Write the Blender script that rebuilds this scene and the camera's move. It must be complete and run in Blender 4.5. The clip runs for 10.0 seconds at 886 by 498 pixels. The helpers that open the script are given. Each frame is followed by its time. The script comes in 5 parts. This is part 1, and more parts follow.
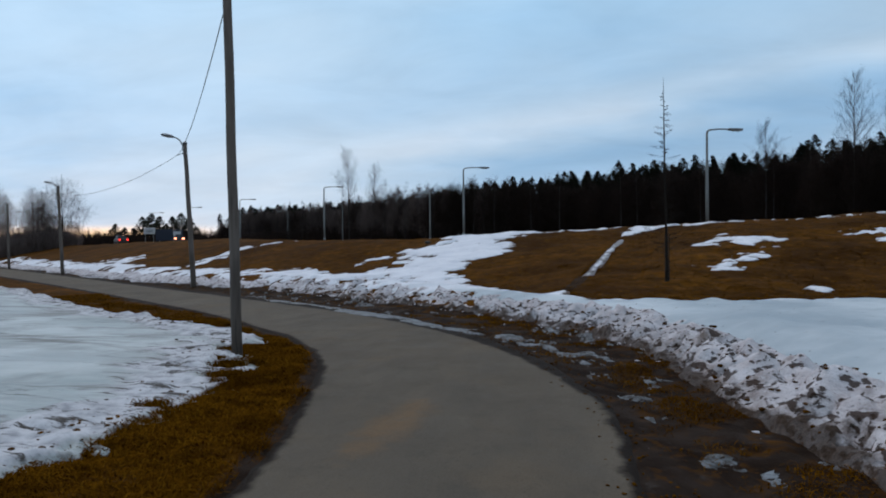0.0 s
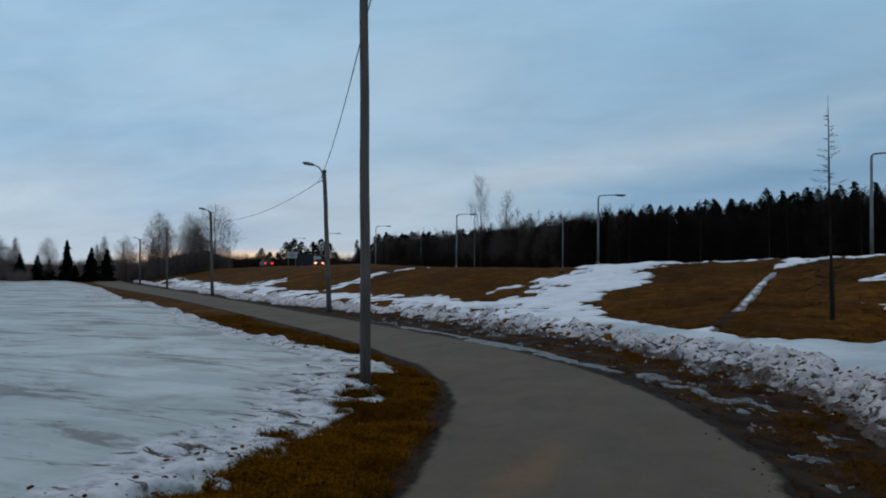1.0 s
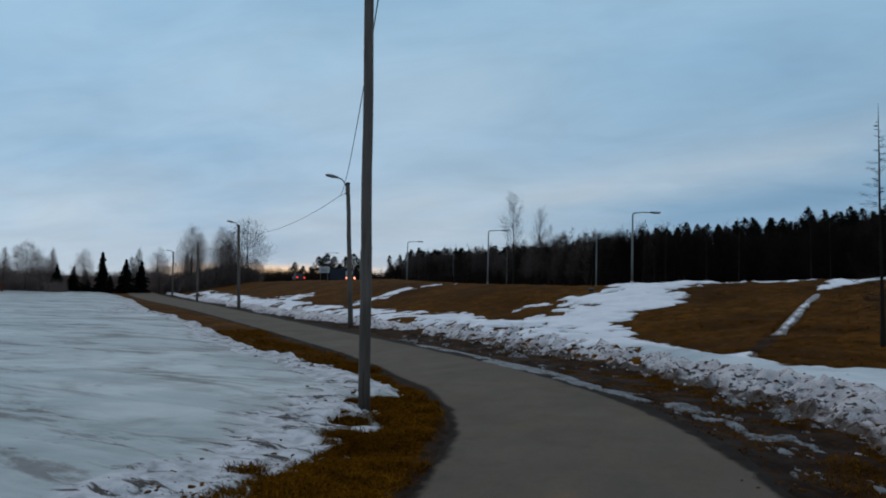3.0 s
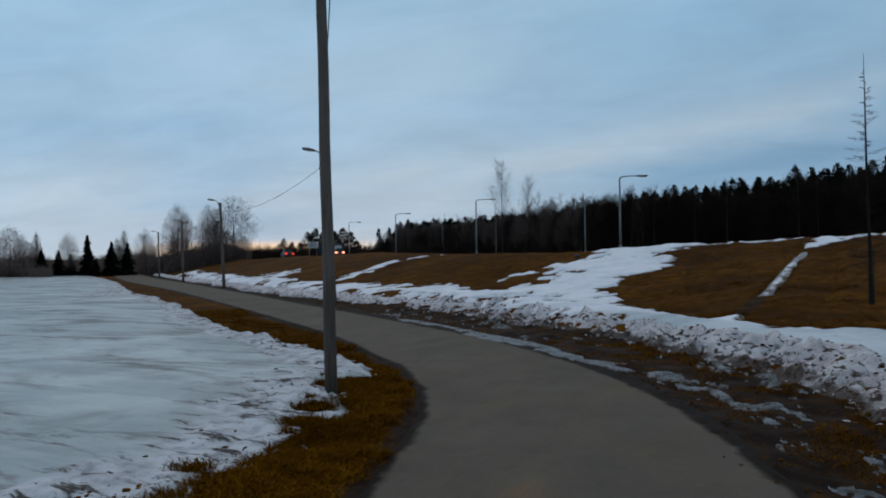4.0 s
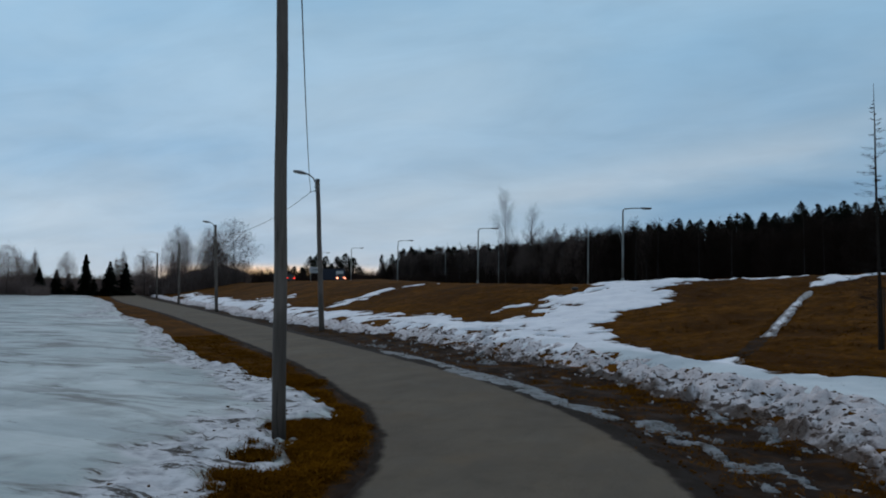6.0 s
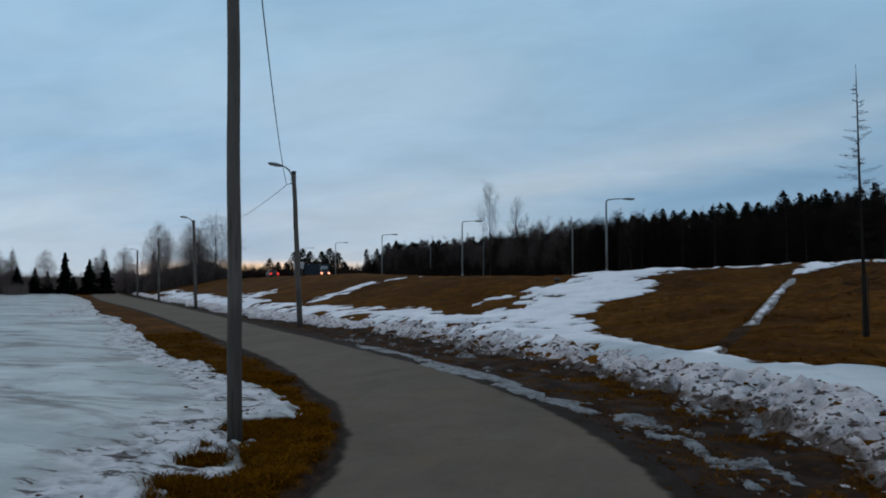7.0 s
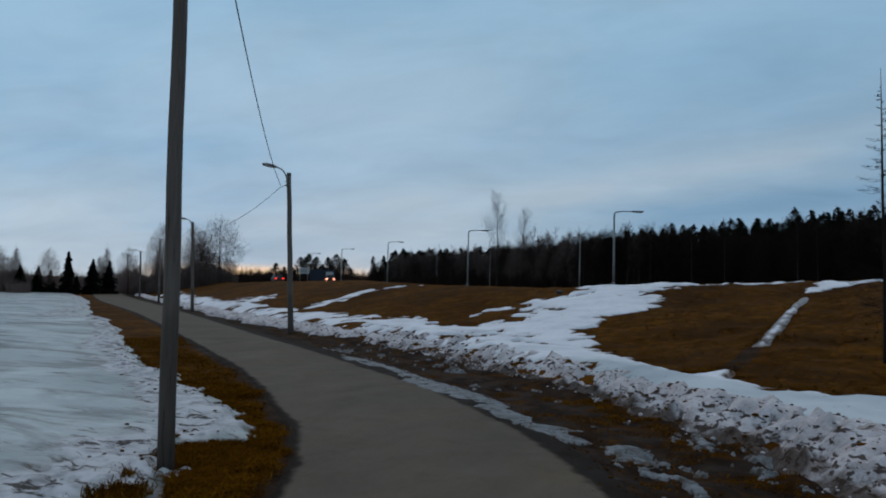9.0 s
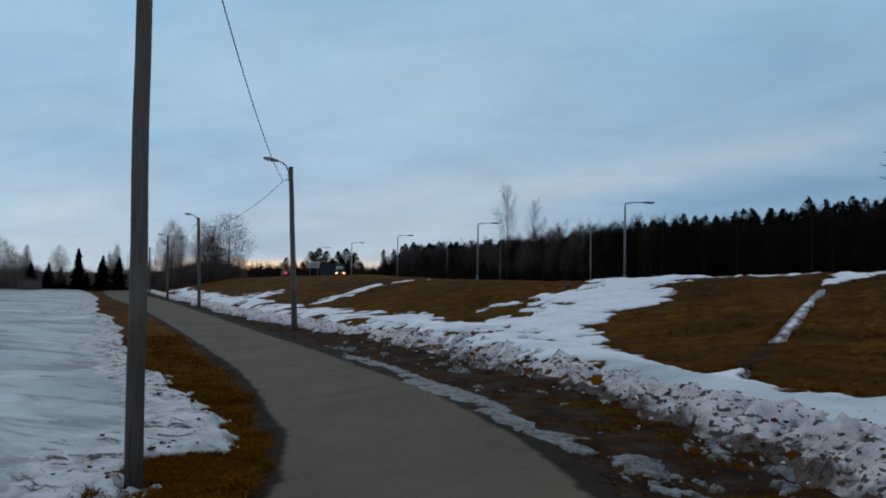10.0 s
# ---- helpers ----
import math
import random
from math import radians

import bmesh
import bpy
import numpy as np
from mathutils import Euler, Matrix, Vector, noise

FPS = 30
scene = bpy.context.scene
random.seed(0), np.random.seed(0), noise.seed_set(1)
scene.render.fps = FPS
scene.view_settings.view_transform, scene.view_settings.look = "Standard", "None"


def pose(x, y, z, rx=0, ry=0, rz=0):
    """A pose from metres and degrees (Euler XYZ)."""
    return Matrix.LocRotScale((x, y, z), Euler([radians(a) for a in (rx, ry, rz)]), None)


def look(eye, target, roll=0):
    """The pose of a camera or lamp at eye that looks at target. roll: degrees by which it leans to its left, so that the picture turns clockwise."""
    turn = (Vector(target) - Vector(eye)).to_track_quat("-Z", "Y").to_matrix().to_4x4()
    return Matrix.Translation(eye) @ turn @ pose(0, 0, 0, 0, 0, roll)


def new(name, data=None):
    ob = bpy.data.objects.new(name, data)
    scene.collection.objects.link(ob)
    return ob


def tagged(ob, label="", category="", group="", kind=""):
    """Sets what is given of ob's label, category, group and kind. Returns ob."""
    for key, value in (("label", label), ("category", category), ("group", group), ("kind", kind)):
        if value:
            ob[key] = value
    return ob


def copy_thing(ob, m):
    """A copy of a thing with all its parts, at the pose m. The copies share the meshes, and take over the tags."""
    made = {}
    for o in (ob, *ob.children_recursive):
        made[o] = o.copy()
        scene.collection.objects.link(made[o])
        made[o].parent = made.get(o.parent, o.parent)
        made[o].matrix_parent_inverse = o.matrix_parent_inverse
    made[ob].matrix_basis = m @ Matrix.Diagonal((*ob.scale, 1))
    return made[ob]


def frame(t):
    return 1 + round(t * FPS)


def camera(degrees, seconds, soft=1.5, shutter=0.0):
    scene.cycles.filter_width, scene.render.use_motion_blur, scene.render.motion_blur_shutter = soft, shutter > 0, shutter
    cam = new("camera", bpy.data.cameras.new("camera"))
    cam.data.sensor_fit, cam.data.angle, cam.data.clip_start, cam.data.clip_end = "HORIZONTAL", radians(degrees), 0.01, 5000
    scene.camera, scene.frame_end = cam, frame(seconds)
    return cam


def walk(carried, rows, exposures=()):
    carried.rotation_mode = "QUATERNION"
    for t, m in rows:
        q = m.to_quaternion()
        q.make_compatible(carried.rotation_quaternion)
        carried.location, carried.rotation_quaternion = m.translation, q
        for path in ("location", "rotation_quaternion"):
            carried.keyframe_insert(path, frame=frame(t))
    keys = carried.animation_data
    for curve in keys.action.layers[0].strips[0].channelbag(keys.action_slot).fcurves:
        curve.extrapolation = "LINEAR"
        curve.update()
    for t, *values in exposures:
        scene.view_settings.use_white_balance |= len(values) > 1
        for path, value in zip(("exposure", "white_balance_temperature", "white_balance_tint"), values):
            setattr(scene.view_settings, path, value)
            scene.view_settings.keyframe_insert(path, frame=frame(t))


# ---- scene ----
cam = camera(62.0, 10.0, soft=1.9)
PATH = [
    (0, (2.114, -0.874, 1.599), (1.715, 1.085, 1.574), -0.5),
    (0.5, (2.063, -0.605, 1.59), (1.442, 1.295, 1.53), -0.8),
    (1, (1.927, -0.367, 1.615), (1.188, 1.491, 1.665), 0.5),
    (1.5, (1.918, -0.192, 1.628), (1.221, 1.683, 1.666), 0.4),
    (2, (1.96, 0.042, 1.632), (1.171, 1.877, 1.74), 0.6),
    (2.5, (1.98, 0.248, 1.624), (1.13, 2.058, 1.675), 0.0),
    (3, (1.911, 0.543, 1.611), (1.088, 2.363, 1.704), 1.3),
    (3.2, (1.887, 0.68, 1.633), (1.123, 2.527, 1.674), 0.5),
    (4.3, (2.003, 1.256, 1.64), (1.195, 3.086, 1.655), -1.0),
    (4.5, (2.009, 1.356, 1.641), (1.213, 3.19, 1.694), 0.4),
    (5, (1.949, 1.552, 1.663), (1.214, 3.408, 1.775), 1.0),
    (5.5, (2.012, 1.75, 1.664), (1.241, 3.593, 1.747), 1.5),
    (5.7, (2.018, 1.871, 1.697), (1.205, 3.696, 1.782), 0.4),
    (6.8, (2.017, 2.456, 1.636), (1.224, 4.289, 1.736), 1.7),
    (7, (2.03, 2.545, 1.643), (1.255, 4.387, 1.716), -0.1),
    (7.5, (2.072, 2.804, 1.654), (1.211, 4.604, 1.797), 1.6),
    (8, (2.051, 3.014, 1.615), (1.13, 4.785, 1.74), -1.1),
    (8.5, (2.017, 3.272, 1.661), (1.115, 5.053, 1.789), 0.9),
    (9, (1.994, 3.548, 1.656), (1.198, 5.38, 1.753), 1.4),
    (9.5, (2.011, 3.829, 1.728), (1.234, 5.671, 1.743), -1.1),
    (10, (1.939, 4.111, 1.724), (1.116, 5.932, 1.801), 0.9),
]
walk(cam, [(t, look(eye, target, roll)) for t, eye, target, roll in PATH],
     exposures=[(0, 0.40, 6700, 14), (0.5, 0.38, 6620, 13), (1, -0.06, 6500, 10), (1.5, -0.09, 6500, 10), (2, -0.06, 6500, 10), (8, -0.05, 6500, 10), (8.5, -0.32, 6450, 9), (9, -0.15, 6500, 10), (10, -0.04, 6500, 10)])

# ---- sky and light ----
SUNSET = radians(-37)          # bearing of the afterglow from north (+y), clockwise
world = bpy.data.worlds.new("dusk_sky")
scene.world = world
world.use_nodes = True


def build_sky(tree):
    n, l = tree.nodes, tree.links
    n.clear()
    out = n.new("ShaderNodeOutputWorld")
    bg = n.new("ShaderNodeBackground")
    bg.inputs["Strength"].default_value = 1.0
    l.new(bg.outputs[0], out.inputs[0])
    co = n.new("ShaderNodeTexCoord")
    sep = n.new("ShaderNodeSeparateXYZ")
    l.new(co.outputs["Generated"], sep.inputs[0])

    def ramp(stops, source):
        r = n.new("ShaderNodeValToRGB")
        e = r.color_ramp.elements
        for k, (p, c) in enumerate(stops):
            el = e[k] if k < 2 else e.new(p)
            el.position, el.color = p, (*c, 1)
        l.new(source, r.inputs[0])
        return r.outputs[0]

    def mix(kind, fac, a, b):
        m = n.new("ShaderNodeMix")
        m.data_type, m.blend_type = "RGBA", kind
        for key, v in ((0, fac), (6, a), (7, b)):
            if hasattr(v, "links"):
                l.new(v, m.inputs[key])
            else:
                m.inputs[key].default_value = v
        return m.outputs[2]

    def calc(op, a, b=0.0):
        m = n.new("ShaderNodeMath")
        m.operation = op
        for k, v in enumerate((a, b)):
            if hasattr(v, "links"):
                l.new(v, m.inputs[k])
            else:
                m.inputs[k].default_value = v
        return m.outputs[0]

    # cloud deck: thin grey-blue layer, brighter towards the zenith and paler at the horizon
    deck = ramp([(0.0, (0.37, 0.48, 0.58)), (0.05, (0.325, 0.455, 0.58)), (0.16, (0.27, 0.43, 0.595)), (0.40, (0.28, 0.46, 0.63)), (1.0, (0.36, 0.50, 0.66))], sep.outputs[2])
    # clouds lie in a flat layer, so their pattern is stretched towards the horizon
    up = calc("ADD", calc("MAXIMUM", sep.outputs[2], 0.0), 0.22)
    flat = n.new("ShaderNodeCombineXYZ")
    l.new(calc("DIVIDE", sep.outputs[0], up), flat.inputs[0])
    l.new(calc("DIVIDE", sep.outputs[1], up), flat.inputs[1])
    turn = n.new("ShaderNodeMapping")
    turn.inputs["Rotation"].default_value = (0, 0, radians(-20))
    turn.inputs["Scale"].default_value = (0.7, 1.1, 1)
    turn.inputs["Location"].default_value = (1.3, 0.4, 0)
    l.new(flat.outputs[0], turn.inputs[0])
    big = n.new("ShaderNodeTexNoise")
    big.inputs["Scale"].default_value, big.inputs["Detail"].default_value, big.inputs["Roughness"].default_value = 0.9, 5, 0.52
    l.new(turn.outputs[0], big.inputs["Vector"])
    veil = n.new("ShaderNodeMapRange")
    veil.inputs[1].default_value, veil.inputs[2].default_value = 0.38, 0.70
    l.new(big.outputs[0], veil.inputs[0])
    sky = mix("MIX", veil.outputs[0], deck, mix("MULTIPLY", 1.0, deck, (1.36, 1.17, 1.06, 1)))
    dark = n.new("ShaderNodeMapRange")
    dark.inputs[1].default_value, dark.inputs[2].default_value, dark.inputs[4].default_value = 0.48, 0.28, 0.75
    l.new(big.outputs[0], dark.inputs[0])
    sky = mix("MIX", dark.outputs[0], sky, mix("MULTIPLY", 1.0, sky, (0.86, 0.92, 0.96, 1)))
    # the west stays a little brighter than the east
    west = n.new("ShaderNodeVectorMath")
    west.operation = "DOT_PRODUCT"
    l.new(co.outputs["Generated"], west.inputs[0])
    west.inputs[1].default_value = (np.sin(radians(-75)), np.cos(radians(-75)), 0.0)
    fade = n.new("ShaderNodeMapRange")
    fade.inputs[1].default_value, fade.inputs[2].default_value, fade.inputs[3].default_value, fade.inputs[4].default_value = 0.2, 1.0, 0.96, 1.22
    l.new(west.outputs["Value"], fade.inputs[0])
    sky = mix("MULTIPLY", 1.0, sky, fade.outputs[0])
    # afterglow low over the horizon
    toward = n.new("ShaderNodeVectorMath")
    toward.operation = "DOT_PRODUCT"
    l.new(co.outputs["Generated"], toward.inputs[0])
    toward.inputs[1].default_value = (np.sin(SUNSET), np.cos(SUNSET), 0.0)
    side = n.new("ShaderNodeMapRange")
    side.inputs[1].default_value, side.inputs[2].default_value = 0.984, 0.9998
    side.interpolation_type = "SMOOTHSTEP"
    l.new(toward.outputs["Value"], side.inputs[0])
    low = n.new("ShaderNodeMapRange")
    low.inputs[1].default_value, low.inputs[2].default_value = 0.025, 0.004
    low.interpolation_type = "SMOOTHSTEP"
    l.new(sep.outputs[2], low.inputs[0])
    glow = calc("MULTIPLY", side.outputs[0], low.outputs[0])
    sky = mix("MIX", glow, sky, (1.5, 0.95, 0.48, 1))
    # finer mottling of the deck, and a long pale streak with a bluer gap under it that rises to the north-east
    fine = n.new("ShaderNodeTexNoise")
    fine.inputs["Scale"].default_value, fine.inputs["Detail"].default_value, fine.inputs["Roughness"].default_value = 2.6, 6, 0.6
    fine.inputs["Distortion"].default_value = 0.5
    l.new(turn.outputs[0], fine.inputs["Vector"])
    mottle = n.new("ShaderNodeMapRange")
    mottle.inputs[1].default_value, mottle.inputs[2].default_value, mottle.inputs[3].default_value, mottle.inputs[4].default_value = 0.3, 0.7, 0.92, 1.07
    l.new(fine.outputs[0], mottle.inputs[0])
    sky = mix("MULTIPLY", 1.0, sky, mottle.outputs[0])
    bearing = calc("ARCTAN2", sep.outputs[0], sep.outputs[1])
    line = calc("ADD", calc("SUBTRACT", calc("ARCSINE", sep.outputs[2]), calc("MULTIPLY", bearing, 0.13)), calc("MULTIPLY", calc("SUBTRACT", big.outputs[0], 0.5), 0.10))

    def band(centre, half):
        m = n.new("ShaderNodeMapRange")
        m.interpolation_type = "SMOOTHSTEP"
        m.inputs[1].default_value, m.inputs[2].default_value = half, 0.0
        l.new(calc("ABSOLUTE", calc("SUBTRACT", line, centre)), m.inputs[0])
        return m.outputs[0]

    east = n.new("ShaderNodeMapRange")
    east.interpolation_type = "SMOOTHSTEP"
    east.inputs[1].default_value, east.inputs[2].default_value = radians(-24), radians(-6)
    l.new(bearing, east.inputs[0])
    sky = mix("MIX", calc("MULTIPLY", calc("MULTIPLY", band(0.168, 0.034), east.outputs[0]), mottle.outputs[0]), sky, mix("MULTIPLY", 1.0, sky, (1.22, 1.11, 1.05, 1)))
    sky = mix("MIX", calc("MULTIPLY", band(0.098, 0.055), east.outputs[0]), sky, mix("MULTIPLY", 1.0, sky, (0.76, 0.86, 0.93, 1)))
    sky = mix("MIX", calc("MULTIPLY", band(0.31, 0.12), east.outputs[0]), sky, mix("MULTIPLY", 1.0, sky, (0.88, 0.98, 1.04, 1)))
    # the clear sky behind the deck
    air = n.new("ShaderNodeTexSky")
    air.sky_type, air.sun_disc, air.sun_elevation, air.sun_rotation = "NISHITA", False, radians(1.5), SUNSET
    sky = mix("ADD", 0.0015, sky, air.outputs[0])
    l.new(sky, bg.inputs[0])


build_sky(world.node_tree)
sun_data = bpy.data.lights.new("sun", "SUN")
sun_data.energy, sun_data.angle, sun_data.color = 0.55, radians(60), (1.0, 0.74, 0.56)
sun = new("sun", sun_data)
sun.matrix_world = look((-30, 40, 60), (0, 0, 0))

# ---- materials ----


class Mat:
    """A node material with a few shorthands."""

    def __init__(self, name, rough_=0.8, metal=0.0, spec=0.4):
        self.m = bpy.data.materials.new(name)
        self.m.use_nodes = True
        self.n, self.l = self.m.node_tree.nodes, self.m.node_tree.links
        self.p = self.n["Principled BSDF"]
        self.p.inputs["Roughness"].default_value = rough_
        self.p.inputs["Metallic"].default_value = metal
        self.p.inputs["Specular IOR Level"].default_value = spec
        self.co = self.n.new("ShaderNodeTexCoord").outputs["Object"]

    def put(self, value, socket):
        if hasattr(value, "links"):
            self.l.new(value, socket)
        else:
            socket.default_value = value

    def scaled(self, x, y, z):
        m = self.n.new("ShaderNodeMapping")
        m.inputs["Scale"].default_value = (x, y, z)
        self.l.new(self.co, m.inputs[0])
        return m.outputs[0]

    def noise(self, scale, detail=4, rough_=0.55, vector=None, distort=0.0):
        t = self.n.new("ShaderNodeTexNoise")
        t.inputs["Scale"].default_value, t.inputs["Detail"].default_value = scale, detail
        t.inputs["Roughness"].default_value, t.inputs["Distortion"].default_value = rough_, distort
        self.l.new(vector or self.co, t.inputs["Vector"])
        return t.outputs[0]

    def cells(self, scale, vector=None):
        t = self.n.new("ShaderNodeTexVoronoi")
        t.inputs["Scale"].default_value = scale
        self.l.new(vector or self.co, t.inputs["Vector"])
        return t.outputs["Distance"]

    def span(self, v, a, b, lo=0.0, hi=1.0):
        t = self.n.new("ShaderNodeMapRange")
        for k, x in zip((1, 2, 3, 4), (a, b, lo, hi)):
            t.inputs[k].default_value = x
        self.l.new(v, t.inputs[0])
        return t.outputs[0]

    def mix(self, fac, a, b, kind="MIX"):
        m = self.n.new("ShaderNodeMix")
        m.data_type, m.blend_type = "RGBA", kind
        for key, v in ((0, fac), (6, a), (7, b)):
            self.put((*v, 1) if isinstance(v, tuple) and len(v) == 3 else v, m.inputs[key])
        return m.outputs[2]

    def calc(self, op, a, b=0.0):
        m = self.n.new("ShaderNodeMath")
        m.operation = op
        self.put(a, m.inputs[0])
        self.put(b, m.inputs[1])
        return m.outputs[0]

    def attr(self, name):
        t = self.n.new("ShaderNodeAttribute")
        t.attribute_name = name
        return t.outputs["Fac"]

    def chance(self, island=False):
        if island:
            return self.n.new("ShaderNodeNewGeometry").outputs["Random Per Island"]
        return self.n.new("ShaderNodeObjectInfo").outputs["Random"]

    def colour(self, c):
        self.put((*c, 1) if isinstance(c, tuple) else c, self.p.inputs["Base Color"])
        return self

    def gloss(self, r):
        self.put(r, self.p.inputs["Roughness"])
        return self

    def bump(self, h, strength=0.5, distance=0.02):
        b = self.n.new("ShaderNodeBump")
        b.inputs["Strength"].default_value, b.inputs["Distance"].default_value = strength, distance
        self.put(h, b.inputs["Height"])
        self.l.new(b.outputs[0], self.p.inputs["Normal"])
        return self


def mat_ground():
    k = Mat("dead_turf_and_mud", 0.9, spec=0.03)
    wide, mid, fine = k.noise(0.35, 4), k.noise(2.3, 5), k.noise(28, 4, 0.7)
    turf = k.mix(k.span(mid, 0.38, 0.62), (0.050, 0.0188, 0.0013), (0.108, 0.0415, 0.0028))
    turf = k.mix(k.span(wide, 0.42, 0.62), turf, (0.038, 0.0142, 0.0014))
    turf = k.mix(k.span(fine, 0.45, 0.8, 0, 0.7), turf, (0.046, 0.0155, 0.0020))
    turf = k.mix(k.span(k.noise(1.1, 6, 0.68, None, 0.5), 0.52, 0.64, 0, 0.7), turf, (0.030, 0.0112, 0.0012))
    turf = k.mix(k.span(k.noise(4.2, 5, 0.68, None, 0.3), 0.56, 0.68, 0, 0.7), turf, (0.150, 0.058, 0.0048))
    mud = k.mix(k.span(mid, 0.35, 0.7), (0.012, 0.0066, 0.0042), (0.026, 0.0155, 0.0105))
    mud = k.mix(k.span(fine, 0.5, 0.8, 0, 0.6), mud, (0.030, 0.021, 0.0145))
    mud = k.mix(k.span(k.noise(4.5, 5, 0.65, k.scaled(1, 1, 1), 0.4), 0.54, 0.64, 0, 0.85), mud, (0.052, 0.021, 0.0040))
    mud = k.mix(k.span(k.noise(3.1, 5, 0.7), 0.60, 0.68, 0, 0.6), mud, (0.050, 0.042, 0.036))
    bare = k.calc("ADD", k.attr("bare"), k.span(mid, 0.3, 0.7, -0.22, 0.22))
    bare = k.span(bare, 0.4, 0.6)
    k.colour(k.mix(bare, turf, mud))
    k.gloss(k.span(k.calc("MULTIPLY", bare, k.span(mid, 0.4, 0.6)), 0, 1, 0.95, 0.75))
    return k.bump(k.calc("ADD", k.calc("MULTIPLY", mid, 0.6), k.calc("MULTIPLY", fine, 0.5)), 0.45, 0.04).m


def mat_path():
    k = Mat("worn_gritty_asphalt", 0.88, spec=0.05)
    wide, mid, grit = k.noise(0.5, 3), k.noise(2.0, 4, 0.6), k.noise(90, 3, 0.75)
    c = k.mix(k.span(wide, 0.35, 0.65), (0.094, 0.075, 0.056), (0.123, 0.099, 0.074))
    c = k.mix(k.span(k.noise(0.8, 4, 0.6, distort=0.6), 0.52, 0.66, 0, 0.5), c, (0.126, 0.090, 0.058))
    sand = k.calc("ADD", k.attr("sand"), k.span(k.noise(2.6, 6, 0.68), 0.3, 0.7, -0.5, 0.4))
    c = k.mix(k.span(sand, 0.35, 0.9, 0, 0.75), c, (0.165, 0.098, 0.050))
    c = k.mix(k.span(k.noise(1.1, 5, 0.62, k.scaled(1.6, 0.45, 1), 0.3), 0.42, 0.66, 0, 0.55), c, (0.072, 0.062, 0.050))
    c = k.mix(k.span(mid, 0.55, 0.8, 0, 0.5), c, (0.058, 0.052, 0.045))
    c = k.mix(k.span(grit, 0.45, 0.7, 0, 0.45), c, (0.140, 0.118, 0.094))
    c = k.mix(k.span(k.noise(60, 2), 0.58, 0.7, 0, 0.6), c, (0.045, 0.041, 0.036))
    edge = k.calc("ADD", k.attr("edge"), k.span(k.noise(4.5, 5, 0.62), 0.3, 0.7, -0.27, 0.27))
    c = k.mix(k.span(edge, 0.24, 0.82), c, (0.0150, 0.0098, 0.0070))
    k.colour(c).gloss(k.span(mid, 0.3, 0.7, 0.7, 0.92))
    return k.bump(k.calc("ADD", grit, k.calc("MULTIPLY", mid, 0.5)), 0.5, 0.012).m


def mat_ice():
    k = Mat("glazed_old_snow", 0.5, spec=0.12)
    # melt and wind have drawn the surface out along one line
    m = k.n.new("ShaderNodeMapping")
    m.inputs["Rotation"].default_value = (0, 0, radians(-24))
    m.inputs["Scale"].default_value = (0.42, 1.5, 1)
    k.l.new(k.co, m.inputs[0])
    drawn = m.outputs[0]
    wide, mid, fine = k.noise(0.28, 5, 0.6, k.scaled(0.7, 1.2, 1), 0.5), k.noise(1.1, 5, 0.6, drawn, 0.4), k.noise(14, 4, 0.65)
    c = k.mix(k.span(wide, 0.36, 0.62), (0.225, 0.272, 0.272), (0.450, 0.486, 0.482))
    c = k.mix(k.span(mid, 0.48, 0.68, 0, 0.75), c, (0.155, 0.170, 0.164))
    c = k.mix(k.span(k.noise(0.35, 5, 0.6, drawn, 0.6), 0.56, 0.66, 0, 0.5), c, (0.47, 0.485, 0.49))
    c = k.mix(k.span(k.noise(0.75, 6, 0.62, None, 0.7), 0.50, 0.66, 0, 0.6), c, (0.150, 0.160, 0.155))
    streak = k.calc("MULTIPLY", k.span(k.noise(0.62, 9, 0.70, drawn, 0.5), 0.505, 0.57), k.span(wide, 0.68, 0.48))
    c = k.mix(k.calc("MULTIPLY", streak, 0.85), c, (0.086, 0.080, 0.072))
    c = k.mix(k.span(k.noise(1.5, 8, 0.74, drawn, 0.4), 0.595, 0.64, 0, 0.9), c, (0.040, 0.033, 0.027))
    c = k.mix(k.span(fine, 0.5, 0.8, 0, 0.25), c, (0.25, 0.25, 0.245))
    rim = k.span(k.calc("ADD", k.attr("rim"), k.span(mid, 0.35, 0.65, 0.25, -0.35)), 0.15, 0.75)
    c = k.mix(rim, c, k.mix(k.span(k.noise(5.5, 4, 0.6), 0.42, 0.72), (0.50, 0.495, 0.51), (0.23, 0.232, 0.245)))
    grit = k.calc("MULTIPLY", k.span(k.noise(4, 5, 0.72, drawn), 0.545, 0.60), k.span(k.attr("rim"), 0.02, 0.4))
    c = k.mix(k.calc("MULTIPLY", grit, 0.9), c, (0.030, 0.021, 0.013))
    k.colour(c).gloss(k.mix(rim, k.span(mid, 0.35, 0.65, 0.55, 0.28), (0.85, 0.85, 0.85)))
    return k.bump(k.calc("ADD", mid, k.calc("MULTIPLY", fine, k.span(k.attr("rim"), 0, 1, 0.15, 0.25))), 0.5, 0.05).m


